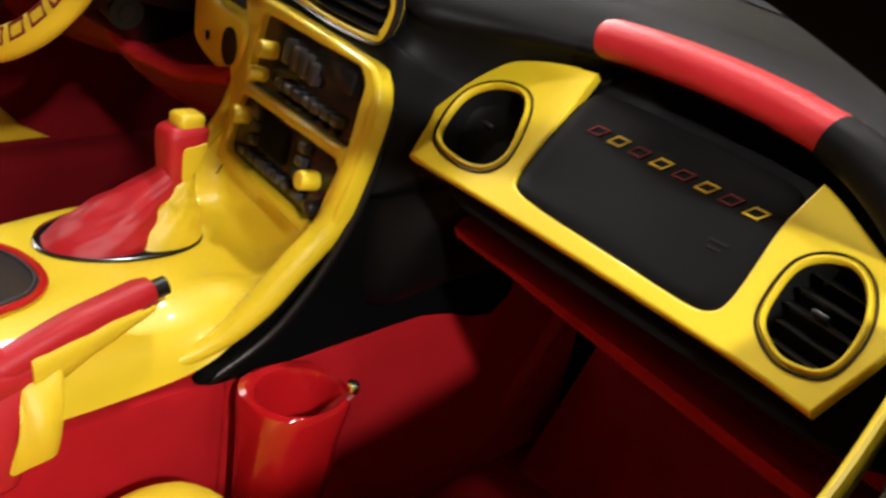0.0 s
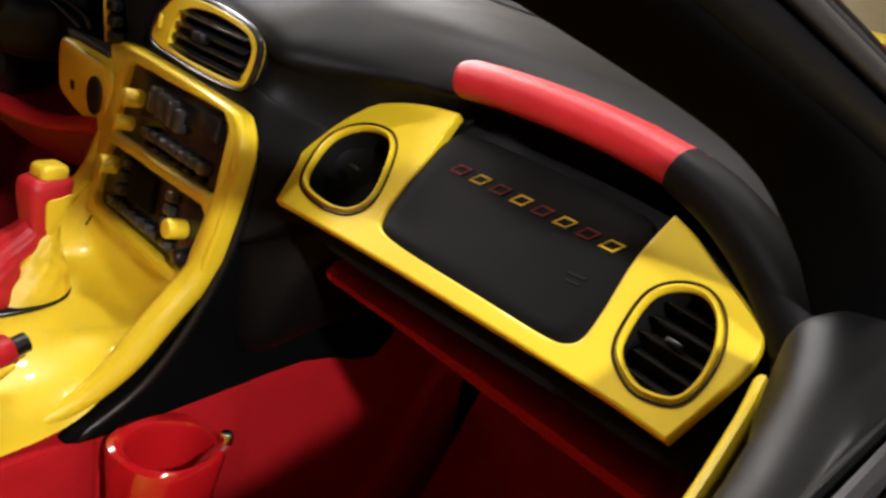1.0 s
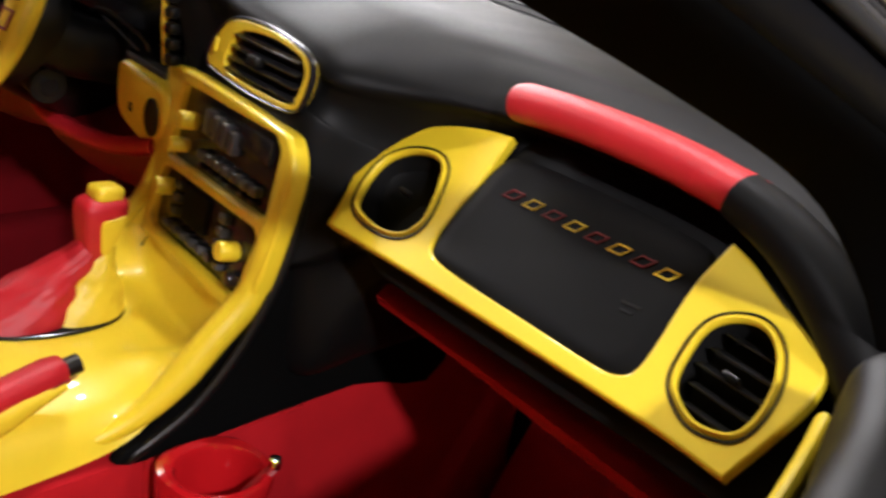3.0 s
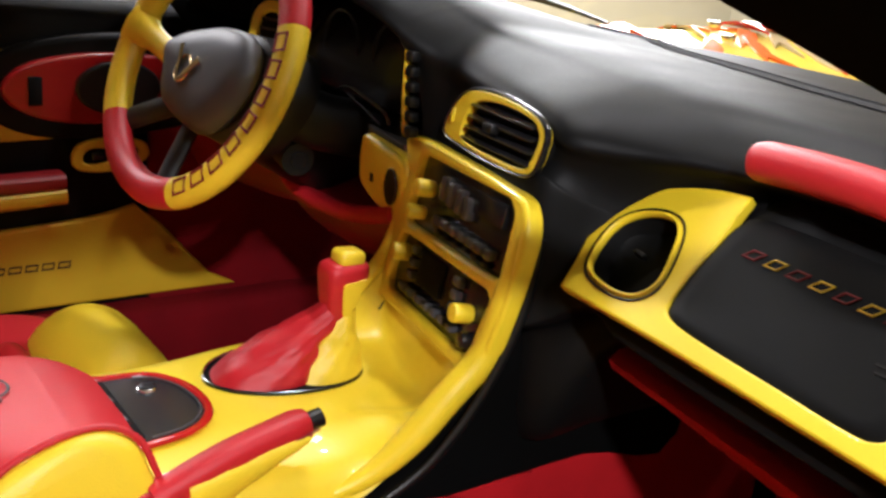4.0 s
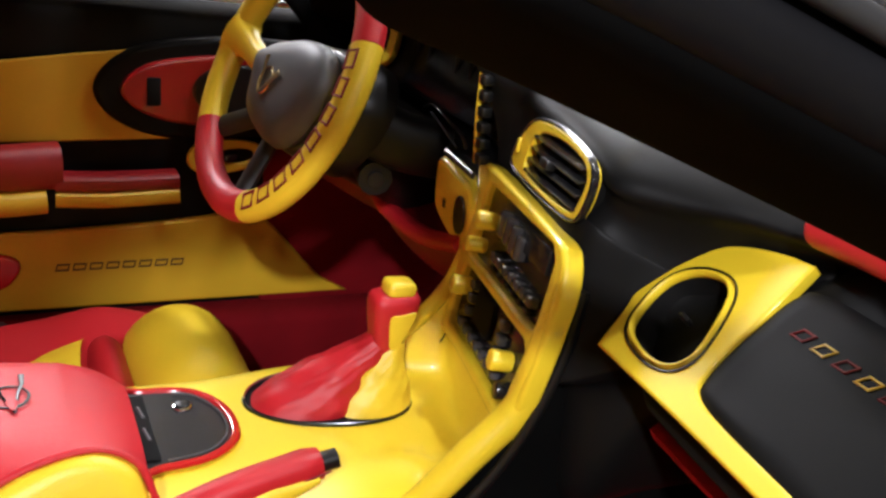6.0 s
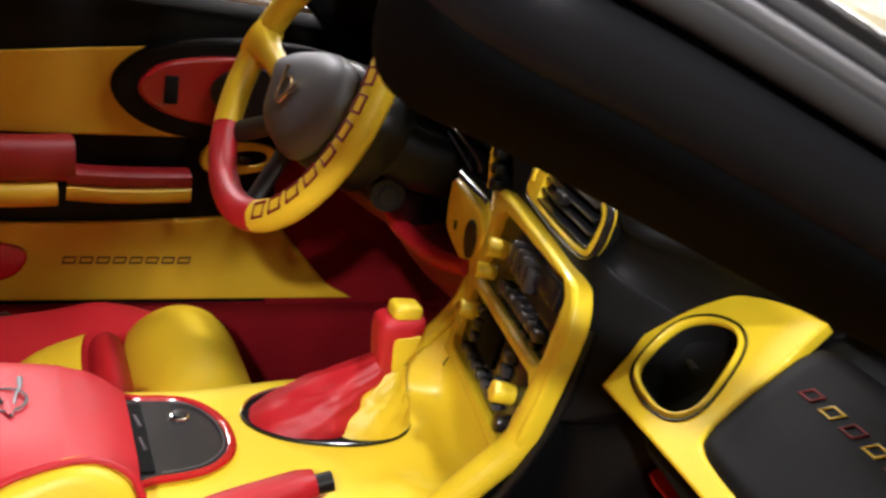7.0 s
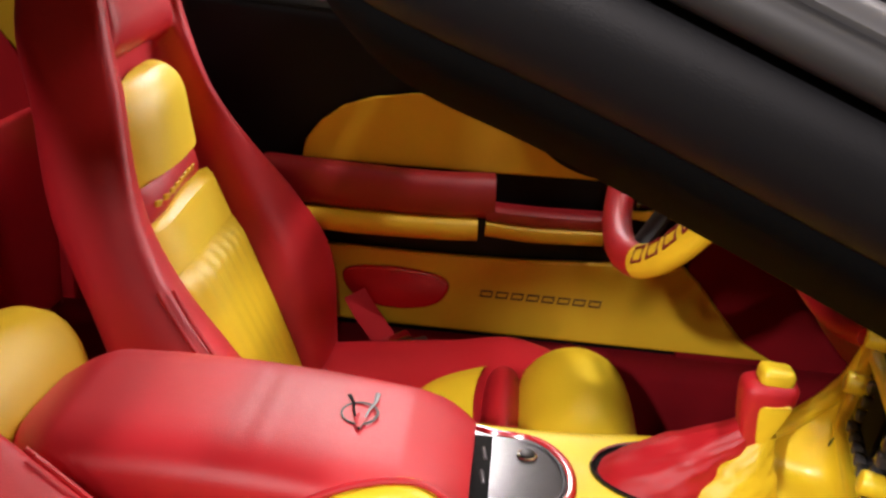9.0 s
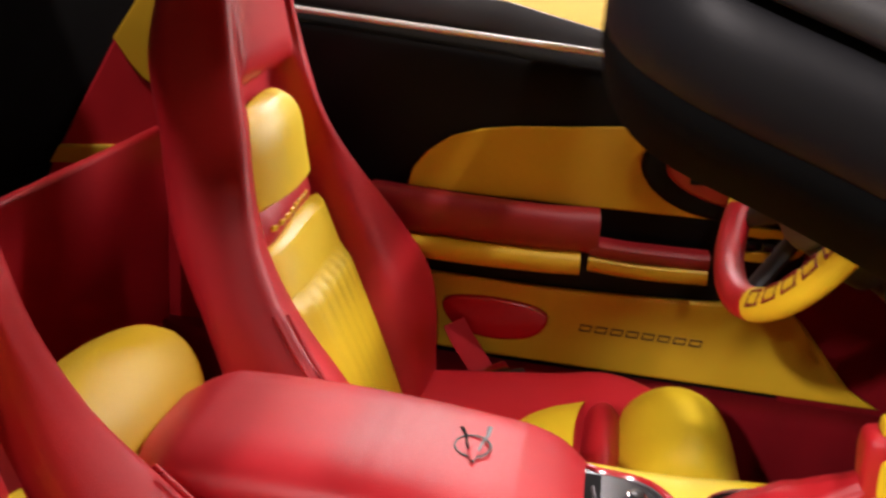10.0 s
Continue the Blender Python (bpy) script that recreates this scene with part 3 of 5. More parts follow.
def console():
    c = thing("centre_console", "glossy yellow centre console between the seats", "console")
    K = lambda a, b, h: tuple(STACK @ Vector((a, b, h)))
    # control rows, back to front and up to the stack; each from the driver's lower edge to the passenger's
    flat_row = lambda y, l0, l1, z, r0: [(l0, y, 0.42), (l1, y, z - 0.004), (-0.02, y, z), (0.03, y, z + 0.001), (0.09, y, z - 0.001), (0.142, y, z - 0.020), (r0, y, 0.431)]
    rows = [flat_row(-0.70, -0.11, -0.09, 0.497, 0.166), flat_row(-0.50, -0.115, -0.088, 0.496, 0.165), flat_row(-0.30, -0.12, -0.085, 0.495, 0.163), flat_row(-0.18, -0.125, -0.086, 0.493, 0.164),
            [(-0.135, -0.075, 0.42), (-0.097, -0.075, 0.490), (-0.03, -0.075, 0.493), (0.03, -0.075, 0.493), (0.09, -0.08, 0.491), (0.145, -0.085, 0.474), (0.166, -0.085, 0.439)],
            [(-0.110, -0.015, 0.43), (-0.080, -0.012, 0.494), (-0.045, 0.022, 0.490), (0.02, 0.018, 0.488), (0.085, 0.000, 0.488), (0.150, -0.040, 0.488), (0.173, -0.045, 0.465)],
            [(-0.088, 0.040, 0.47), (-0.068, 0.032, 0.530), K(-0.112, -0.145, -0.006), K(-0.04, -0.160, -0.010), K(0.015, -0.155, -0.004), (0.160, -0.006, 0.515), (0.178, -0.012, 0.500)],
            [(-0.078, 0.070, 0.540), (-0.061, 0.062, 0.562), K(-0.110, -0.115, -0.012), K(-0.04, -0.120, -0.016), K(0.040, -0.115, -0.012), (0.170, 0.016, 0.545), (0.186, 0.010, 0.530)],
            [(-0.074, 0.088, 0.575), (-0.056, 0.082, 0.590), K(-0.10, -0.088, -0.010), K(-0.03, -0.090, -0.010), K(0.060, -0.086, -0.012), (0.178, 0.034, 0.575), (0.192, 0.030, 0.565)]]
    cols = [spline(r, 8) for r in rows]
    lines = [spline([r[j] for r in cols], 10) for j in range(len(cols[0]))]
    for ln in lines:      # soft swelling in front of the lever's button
        for q in ln:
            q.z += 0.011 * math.exp(-((q.x - 0.118) / 0.026) ** 2 - ((q.y + 0.035) / 0.034) ** 2)
    SHELL.extend(q for ln in lines[6:-6] for q in ln if q.y < 0.03 and q.z < 0.53)
    part("shell", loft(lines, False, False), Y_PAINT, c, "glossy yellow shell sweeping up to the stack")
    gap = spline([K(-0.112, -0.098, 0.0), K(-0.131, -0.128, -0.001), K(-0.128, -0.149, 0.0), K(-0.098, -0.159, 0.0), K(-0.063, -0.162, 0.0), K(-0.016, -0.1665, 0.002), K(0.016, -0.167, 0.006)], 8)
    part("pocket_edge", sweep(gap, 0.0016, seg=6, taper=lambda t: 0.5 + 0.9 * math.sin(math.pi * t)), B_PLASTIC, c, "dark joint round the pocket")
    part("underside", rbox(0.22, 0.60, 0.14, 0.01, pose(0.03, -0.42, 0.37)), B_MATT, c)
    return c


def shifter():
    s = thing("gear_shifter", "red and yellow leather shift lever with gathered boot", "gear shifter")
    cx, cy, z0 = -0.012, -0.058, 0.498
    ring = [Vector((x, y, shell_z(x, y) + 0.001)) for x, y in ellipse(cx, cy - 0.003, 0.054, 0.084, 44, -8)]
    part("boot_ring", sweep(ring, 0.0022, 0.0026, closed=True, seg=8), B_GLOSS, s, "thin black ring")
    part("ring_bead", sweep([v + Vector((0, 0, 0.003)) for v in ring[8:34]], 0.0012, seg=6), CHROME, s)
    # flat black disc stands in for the shade of an open well
    part("well_shade", loft([[v + Vector((0, 0, 0.0)) for v in ring], [v + Vector((0, 0, 0.001)) for v in [Vector((cx, cy, z0)).lerp(r, 0.6) for r in ring]]]), B_MATT, s)

    def boot(name, material, base, rx0, ry0, neck, rxn, ryn, power, fold, label=""):
        rings = []
        for i in range(27):
            t = i / 26
            c = Vector(base).lerp(Vector(neck), t)
            c.z += 0.012 * math.sin(math.pi * t) * (1 - t)
            k = (1 - t) ** power
            rx, ry = (rx0 - rxn) * k + rxn, (ry0 - ryn) * k + ryn
            row = []
            for j in range(64):
                g = 2 * math.pi * j / 64
                crease = 0.050 * math.sin(5 * g + 9 * t) + 0.05 * abs(math.sin(6 * g - 9 * t + 1.3)) + 0.045 * math.sin(21 * t + 2.2 * g + 1.5 * math.sin(3 * g))
                f = 0.97 + fold * crease * (1 - 0.5 * t) * min(1.0, 0.2 + t * 5)
                row.append(c + Vector((rx * f * math.cos(g), ry * f * math.sin(g), 0.003 * math.sin(7 * g) * (1 - t) * t)))
            rings.append(row)
        part(name, loft(rings), material, s, label)

    boot("boot", R_LEATHER, (cx - 0.003, cy - 0.020, z0 - 0.004), 0.0480, 0.0640, (0.001, -0.006, 0.572), 0.0125, 0.0150, 1.35, 1.0, "gathered red leather sleeve")
    boot("boot_gusset", Y_LEATHER, (cx + 0.012, cy + 0.030, z0 - 0.004), 0.0400, 0.0500, (0.006, -0.002, 0.560), 0.0090, 0.0110, 1.25, 0.60, "gathered yellow leather gusset")
    # knob: broad on top, its front slanting back to the neck; z, half width, rear, front
    prof = [(0.544, 0.0115, -0.022, -0.004), (0.556, 0.0145, -0.0245, 0.002), (0.575, 0.0175, -0.027, 0.0105), (0.592, 0.0195, -0.0285, 0.017), (0.602, 0.0195, -0.0285, 0.0195), (0.608, 0.0180, -0.027, 0.0195), (0.612, 0.0130, -0.022, 0.015)]
    rings = []
    for i in range(23):
        z = 0.544 + 0.068 * i / 22
        hw, ya, yb = lerp_table(prof, z)
        row = []
        for j in range(40):
            g = 2 * math.pi * j / 40
            c, d = math.cos(g), math.sin(g)
            row.append(Vector((math.copysign(abs(c) ** 0.5, c) * hw, (ya + yb) / 2 + math.copysign(abs(d) ** 0.5, d) * (yb - ya) / 2, z + 0.06 * (ya + yb) / 2)))
        rings.append(row)
    part("knob", loft(rings), R_LEATHER, s, "red leather knob sides")
    inset = spline([(0, -0.0135, 0.5915), (0, -0.001, 0.594), (0, 0.0125, 0.595), (0, 0.0095, 0.584), (0, 0.0025, 0.566), (0, -0.004, 0.5555), (0, -0.0105, 0.556), (0, -0.0132, 0.572)], 4, True)
    face = lambda k, h: [Vector((lerp_table(prof, 0.577 + (p.z - 0.577) * k)[0] + h, -0.003 + (p.y + 0.003) * k, 0.577 + (p.z - 0.577) * k)) for p in inset]
    part("knob_side", loft([face(1.0, -0.006), face(1.0, 0.0), face(0.96, 0.0012), face(0.75, 0.0016)]), Y_LEATHER, s, "yellow leather inset")
    part("knob_cap", rbox(0.027, 0.030, 0.018, 0.006, pose(0.001, -0.0005, 0.615, -4), 3), Y_LEATHER, s, "yellow leather cap")
    return s


def handbrake():
    h = thing("handbrake", "red leather handbrake lever with gathered yellow boot", "handbrake")
    part("lever", sweep(spline([(0.142, -0.118, 0.521), (0.144, -0.15, 0.515), (0.148, -0.20, 0.505), (0.152, -0.26, 0.485)], 6), 0.0145, 0.0155, seg=18, power=2.6, taper=lambda t: 0.82 + 0.18 * min(1, t * 6)), R_LEATHER, h)
    part("button", sweep([(0.1418, -0.103, 0.5235), (0.142, -0.120, 0.520)], 0.0090, seg=16), B_PLASTIC, h, "black push button")
    rings = []
    for i in range(13):
        t = i / 12
        c = Vector((0.148, -0.185, 0.497)).lerp(Vector((0.155, -0.33, 0.455)), t)
        rings.append([c + Vector(((0.013 + 0.013 * t) * math.cos(g) * (1 + 0.08 * math.sin(9 * t + 2 * g)), 0, (0.012 + 0.020 * t) * math.sin(g) * (1 + 0.1 * math.sin(11 * t + 3 * g)))) for g in np.linspace(0, 2 * math.pi, 17)[:-1]])
    part("boot", loft(rings), R_LEATHER, h, "wrinkled red leather boot")
    rings = []
    for i in range(25):
        t = 0.50 * i / 24
        y = -0.122 - 0.225 * t
        zt = 0.516 - 0.010 * t - 0.042 * t * t
        zb = zt - 0.006 - 0.060 * min(1.0, t * 1.6) + 0.036 * t * t
        z, hz = (zt + zb) / 2, (zt - zb) / 2
        w = 0.004 + 0.009 * t ** 0.7
        crease = 0.0003 * math.sin(17 * t) + 0.0002 * math.sin(41 * t)
        rings.append([Vector((0.155 + 0.010 * t + (w + crease) * math.cos(g), y, z + (hz + 2 * crease) * math.sin(g))) for g in np.linspace(0, 2 * math.pi, 17)[:-1]])
    part("boot_gusset", loft(rings), Y_LEATHER, h, "creased yellow leather")
    # leather draped over the console's edge: yellow in front, red behind it
    for name, material, top, foot, w0, w1, label in (("boot_fold", Y_LEATHER, (0.153, -0.224, 0.492), (0.187, -0.243, 0.416), 0.017, 0.020, "yellow leather fold over the console edge"),
                                                     ("boot_drape", R_LEATHER, (0.146, -0.250, 0.500), (0.184, -0.288, 0.396), 0.030, 0.034, "red leather fold over the console edge")):
        fold = []
        for i in range(15):
            t = i / 14
            c = Vector(top).lerp(Vector(foot), t)
            c.x += 0.011 * math.sin(math.pi * t)
            w, th = w0 + (w1 - w0) * t, 0.0080 - 0.004 * t
            fold.append([c + Vector((th * math.sin(g) + 0.0022 * math.sin(3 * g + 5 * t), w * math.cos(g) * (1 + 0.05 * math.sin(9 * t)), 0.004 * math.sin(2 * g))) for g in np.linspace(0, 2 * math.pi, 25)[:-1]])
        part(name, loft(fold), material, h, label)
    part("stitching", sweep(spline([(0.156, -0.112, 0.520), (0.159, -0.15, 0.511), (0.163, -0.20, 0.498)], 6), 0.0009, seg=6), DARK_RED, h, "dark red stitched seam")
    return h


def ashtray():
    a = thing("ashtray", "smoked shiny ashtray tray with red rim", "ashtray")
    o = flat([(-0.052, -0.27), (-0.056, -0.235), (-0.048, -0.195), (-0.020, -0.172), (0.015, -0.164), (0.050, -0.170), (0.075, -0.195), (0.083, -0.235), (0.080, -0.27)], 5)
    part("rim", sweep([Vector((x, y, 0.4985)) for x, y in o], 0.0045, 0.003, closed=True, seg=8), R_GLOSS, a, "glossy red rim")
    part("tray", loft([[Vector((x, y, 0.4985)) for x, y in grow(o, -0.003)], [Vector((x, y, 0.4965)) for x, y in grow(o, -0.012)]]), SMOKE, a)
    # black slab laid on the tray in place of a shaded gap
    part("gap_shade", rbox(0.118, 0.036, 0.004, 0.0015, pose(0.014, -0.256, 0.4992)), B_MATT, a, "black slab drawn for the shade in the gap behind the tray")
    for k in range(2):
        part("hinge_pin", sweep([(-0.020 + 0.040 * k, -0.246, 0.5015), (0.000 + 0.040 * k, -0.243, 0.5010)], 0.0017, seg=10), ALU, a, "chrome hinge pin")
    part("tray_lip", sweep([Vector((x, y, 0.5005)) for x, y in grow(o, -0.008)[8:36]], 0.0008, seg=6), ALU, a, "thin metal lip")
    part("lighter_socket", disc(0.010, 0.005, pose(-0.018, -0.205, 0.499)), CHROME, a)
    part("lighter_knob", disc(0.0075, 0.007, pose(-0.018, -0.205, 0.500)), B_PLASTIC, a)
    return a


def armrest():
    r = thing("armrest_cushion_box", "padded red leather armrest with yellow side panel", "armrest box")
    rings = []
    for i in range(121):
        t = i / 120
        y = -0.255 - 0.385 * t
        e = 1 - max(0, (0.10 - t) / 0.10) ** 2 * 0.22 - max(0, (t - 0.88) / 0.12) ** 2 * 0.35
        top = 0.538 - 0.012 * max(0, (0.15 - t) / 0.15) + 0.022 * math.sin(math.pi * min(1, t) * 0.75)
        top += (0.00012 * math.sin(113 * t) + 0.00013 * math.sin(71 * t + 1.0) + 0.0001 * math.sin(37 * t)) * math.exp(-((t - 0.45) / 0.15) ** 2)
        zc, hz = (top + 0.475) / 2, (top - 0.475) / 2 * e
        ring = []
        for j in range(32):
            g = 2 * math.pi * j / 32
            c, s = math.cos(g), math.sin(g)
            ring.append(Vector((0.030 + 0.104 * e * math.copysign(abs(c) ** 0.55, c), y, zc + hz * math.copysign(abs(s) ** 0.68, s))))
        rings.append(ring)
    part("cushion", loft(rings), R_LEATHER, r, "red leather with faint creases")
    # yellow leather lobe on the passenger side, with red piping above it
    lobe = flat([(-0.258, 0.480), (-0.260, 0.515), (-0.272, 0.538), (-0.300, 0.550), (-0.34, 0.543), (-0.39, 0.521), (-0.45, 0.497), (-0.53, 0.482), (-0.42, 0.466), (-0.32, 0.464)], 5)
    lm = plane((0.140, 0, 0), (0, 1, 0), (-0.30, 0, 1))
    lm = Matrix.Translation((0.30 * 0.50 * 0.958, 0, 0.50 * 0.042)) @ lm
    part("side_panel", loft([on(lm, lobe, -0.02), on(lm, lobe, 0.0), on(lm, grow(lobe, -0.004), 0.007), on(lm, grow(lobe, -0.012), 0.011), on(lm, grow(lobe, -0.022), 0.012)]), Y_LEATHER, r, "yellow leather lobe")
    part("piping", sweep(on(lm, grow(lobe, 0.004)[3:38], 0.001), 0.003, seg=8), R_LEATHER, r)
    ex, ey, ez = 0.028, -0.357, 0.5520
    em = part("embroidered_emblem", sweep([Vector((ex + 0.019 * math.cos(g), ey + 0.016 * math.sin(g), ez)) for g in np.linspace(0, 2 * math.pi, 29)[:-1]], 0.0014, 0.0008, closed=True, seg=6), B_RUBBER, r, "dark stitched ring with two flag shapes")
    for tip, mt, wide in (((-0.002, -0.371), B_MATT, 0.0022), ((-0.010, -0.346), ALU, 0.0026)):
        base = Vector((ex + 0.029, ey + 0.004, ez + 0.0006))
        end = Vector((*tip, ez + 0.0006))
        part("stitched_bar", sweep([base, base.lerp(end, 0.55)], 0.0013, 0.0008, seg=6), mt, em)
        part("stitched_flag", sweep([base.lerp(end, 0.55), base.lerp(end, 0.75) + Vector((0, 0.002, 0)), end], wide, 0.0009, seg=8, taper=lambda t: 0.45 + 0.55 * t), mt, em, "dark stitched flag shape")
    part("stitched_petal", sweep([Vector((ex + 0.026, ey + 0.003, ez + 0.0012)), Vector((ex + 0.012, ey + 0.002, ez + 0.0012)), Vector((ex + 0.001, ey + 0.001, ez + 0.0012))], 0.0055, 0.0008, seg=8, taper=lambda t: 0.3 + 0.7 * math.sin(math.pi * t)), R_LEATHER, em, "bright red stitched petal")
    return r


def cup_holder():
    c = thing("cup_holder", "glossy red moulded cup holder on the tunnel side", "cup holder")
    cx, cy, n = 0.247, -0.027, 40
    ring = lambda x, y, a, b, z, p: [Vector((u, v, z)) for u, v in ellipse(x, y, a, b, n, 0, p)]
    part("cup", loft([ring(0.234, cy, 0.034, 0.036, 0.22, 2.6), ring(0.240, cy, 0.043, 0.045, 0.40, 2.6), ring(0.243, cy, 0.047, 0.049, 0.437, 2.6), ring(0.243, cy, 0.046, 0.048, 0.446, 2.6),
                      ring(0.245, cy, 0.0425, 0.0445, 0.449, 2.4), ring(cx, cy, 0.0375, 0.040, 0.447, 2.1), ring(cx, cy, 0.035, 0.0375, 0.440, 2.0), ring(cx, cy, 0.031, 0.034, 0.33, 2.0)]), R_GLOSS, c)
    pv = part("pivot", disc(0.006, 0.012, pose(cx + 0.030, cy + 0.038, 0.456)), CHROME, c, "small chrome pivot")
    part("spring_arm", sweep([(cx + 0.030, cy + 0.038, 0.452), (cx + 0.024, cy + 0.004, 0.425)], 0.006, 0.003, seg=8), R_VINYL, pv, "dark red sprung flap")
    return c


# ---------------------------------------------------------------- steering


def steering_wheel():
    w = thing("steering_wheel", "yellow and red leather steering wheel with charcoal hub", "steering wheel")
    m = plane((-0.281, -0.047, 0.766), (0.991, 0.121, -0.055), (0, 0.414, 0.91))
    v = m.col[1].to_3d()
    R, r = 0.159, 0.0165
    rim = lambda a, b, k: [m @ Vector((R * math.cos(radians(g)), R * math.sin(radians(g)), 0)) for g in np.linspace(a, b, k)]
    nz = m.col[2][:3]
    for a, b, mt, nm in ((-66, 27, Y_LEATHER, "rim_yellow"), (27, 72, R_LEATHER, "rim_red"), (72, 98, B_VINYL, "rim_black"), (98, 133, R_LEATHER, "rim_red"), (133, 219, Y_LEATHER, "rim_yellow"), (219, 294, R_LEATHER, "rim_red")):
        part(nm, sweep(rim(a, b, 24), r * 1.15, r, seg=18, up=nz), mt, w)
    for k in range(8):       # plain dark marks along the yellow quarter of the rim
        g = radians(20 - 11 * k)
        c = Vector((R * math.cos(g), R * math.sin(g), r * 1.0))
        sh = [(-0.0095, -0.0105), (0.0095, -0.0105), (0.0095, 0.0105), (-0.0095, 0.0105)]
        part("rim_mark", plate("rim_mark", [sh, [(x * 0.80, y * 0.80) for x, y in sh]], 0.002, 0.0004, m @ Matrix.Translation(c) @ pose(0, 0, 0, 0, 0, math.degrees(g)), DARK_RED, 0), None, w, "dark red printed shape")
    hub = [(-0.073, 0.006), (-0.050, 0.024), (-0.010, 0.040), (0.040, 0.052), (0.088, 0.046), (0.110, 0.014), (0.104, -0.028), (0.084, -0.058), (0.060, -0.073), (0.028, -0.074), (-0.022, -0.064), (-0.044, -0.050), (-0.060, -0.022)]
    ho = flat(hub, 5)
    deep = [(a + 0.022, b + 0.004) for a, b in grow(ho, 0.006)]
    part("hub_body", loft([on(m, deep, -0.070), on(m, deep, -0.045), on(m, [(a + 0.008, b + 0.002) for a, b in ho], -0.014), on(m, grow(ho, -0.004), -0.010)]), B_PLASTIC, w, "black hub body")
    part("airbag_hub", loft([on(m, grow(ho, -0.004), -0.012), on(m, ho, -0.004), on(m, grow(ho, -0.003), 0.007), on(m, grow(ho, -0.010), 0.013), on(m, grow(ho, -0.028), 0.017), on(m, grow(ho, -0.050), 0.0185)]), G_HUB, w, "charcoal vinyl airbag pad")
    part("spoke_pad", sweep([m @ Vector(q) for q in spline([(-0.062, -0.006, -0.004), (-0.095, 0.000, -0.003), (-0.128, 0.006, -0.001), (-0.156, 0.010, 0.0)], 6)], 0.015, 0.011, seg=18, up=nz, power=2.6, taper=lambda t: 1.0 + 1.1 * t ** 4), Y_LEATHER, w, "yellow leather spoke pad")
    e = part("hub_emblem", sweep(on(m, ellipse(0.002, -0.014, 0.014, 0.016, 24), 0.0195), 0.0011, closed=True, seg=6, up=nz), GOLD, w, "small gilded crossed flag shape")
    for tip, wide in (((-0.016, 0.012), 0.0048), ((0.028, 0.002), 0.0055)):
        part("emblem_bar", sweep(on(m, [(0.000, -0.030), ((tip[0]) * 0.5, -0.030 + (tip[1] + 0.030) * 0.5), tip], 0.0205), wide, 0.001, seg=6, up=nz, taper=lambda t: 0.35 + 0.65 * t), GOLD, e)
    for a, mt, wd in ((222, B_RUBBER, 0.015), (278, B_RUBBER, 0.014)):
        g = radians(a)
        part("spoke", sweep([m @ Vector((0.05 * math.cos(g), -0.02 + 0.05 * math.sin(g), -0.020)), m @ Vector((R * math.cos(g), R * math.sin(g), -0.006))], wd, 0.009, seg=12, up=nz), mt, w)
    col = thing("steering_column", "black plastic steering column shroud", "steering column")
    part("shroud", sweep([m @ Vector((0, -0.01, -0.045)), m @ Vector((0, -0.02, -0.10)), m @ Vector((0, -0.03, -0.20)), m @ Vector((0, -0.04, -0.30))], 0.066, 0.060, seg=20, up=v, power=2.6), B_PLASTIC, col)
    part("ignition_barrel", sweep([m @ Vector((0.06, -0.05, -0.12)), m @ Vector((0.10, -0.055, -0.11))], 0.020, seg=16, up=nz), B_PLASTIC, col)
    part("ignition_ring", sweep([m @ Vector((0.100, -0.055, -0.11)), m @ Vector((0.104, -0.0555, -0.109))], 0.010, seg=16, up=nz), B_GLOSS, col)
    part("column_cover", sweep(spline([(-0.225, 0.00, 0.745), (-0.205, 0.03, 0.728), (-0.195, 0.07, 0.71), (-0.19, 0.12, 0.70)], 6), 0.026, 0.034, seg=18, up=(0, 0, 1), power=2.6), B_PLASTIC, col, "black column cover")
    for sx in (1, -1):
        part("stalk", sweep([m @ Vector((0.05 * sx, 0.01, -0.065)), m @ Vector((0.13 * sx, 0.03, -0.06))], 0.006, seg=10, up=nz), B_PLASTIC, col)
    return w


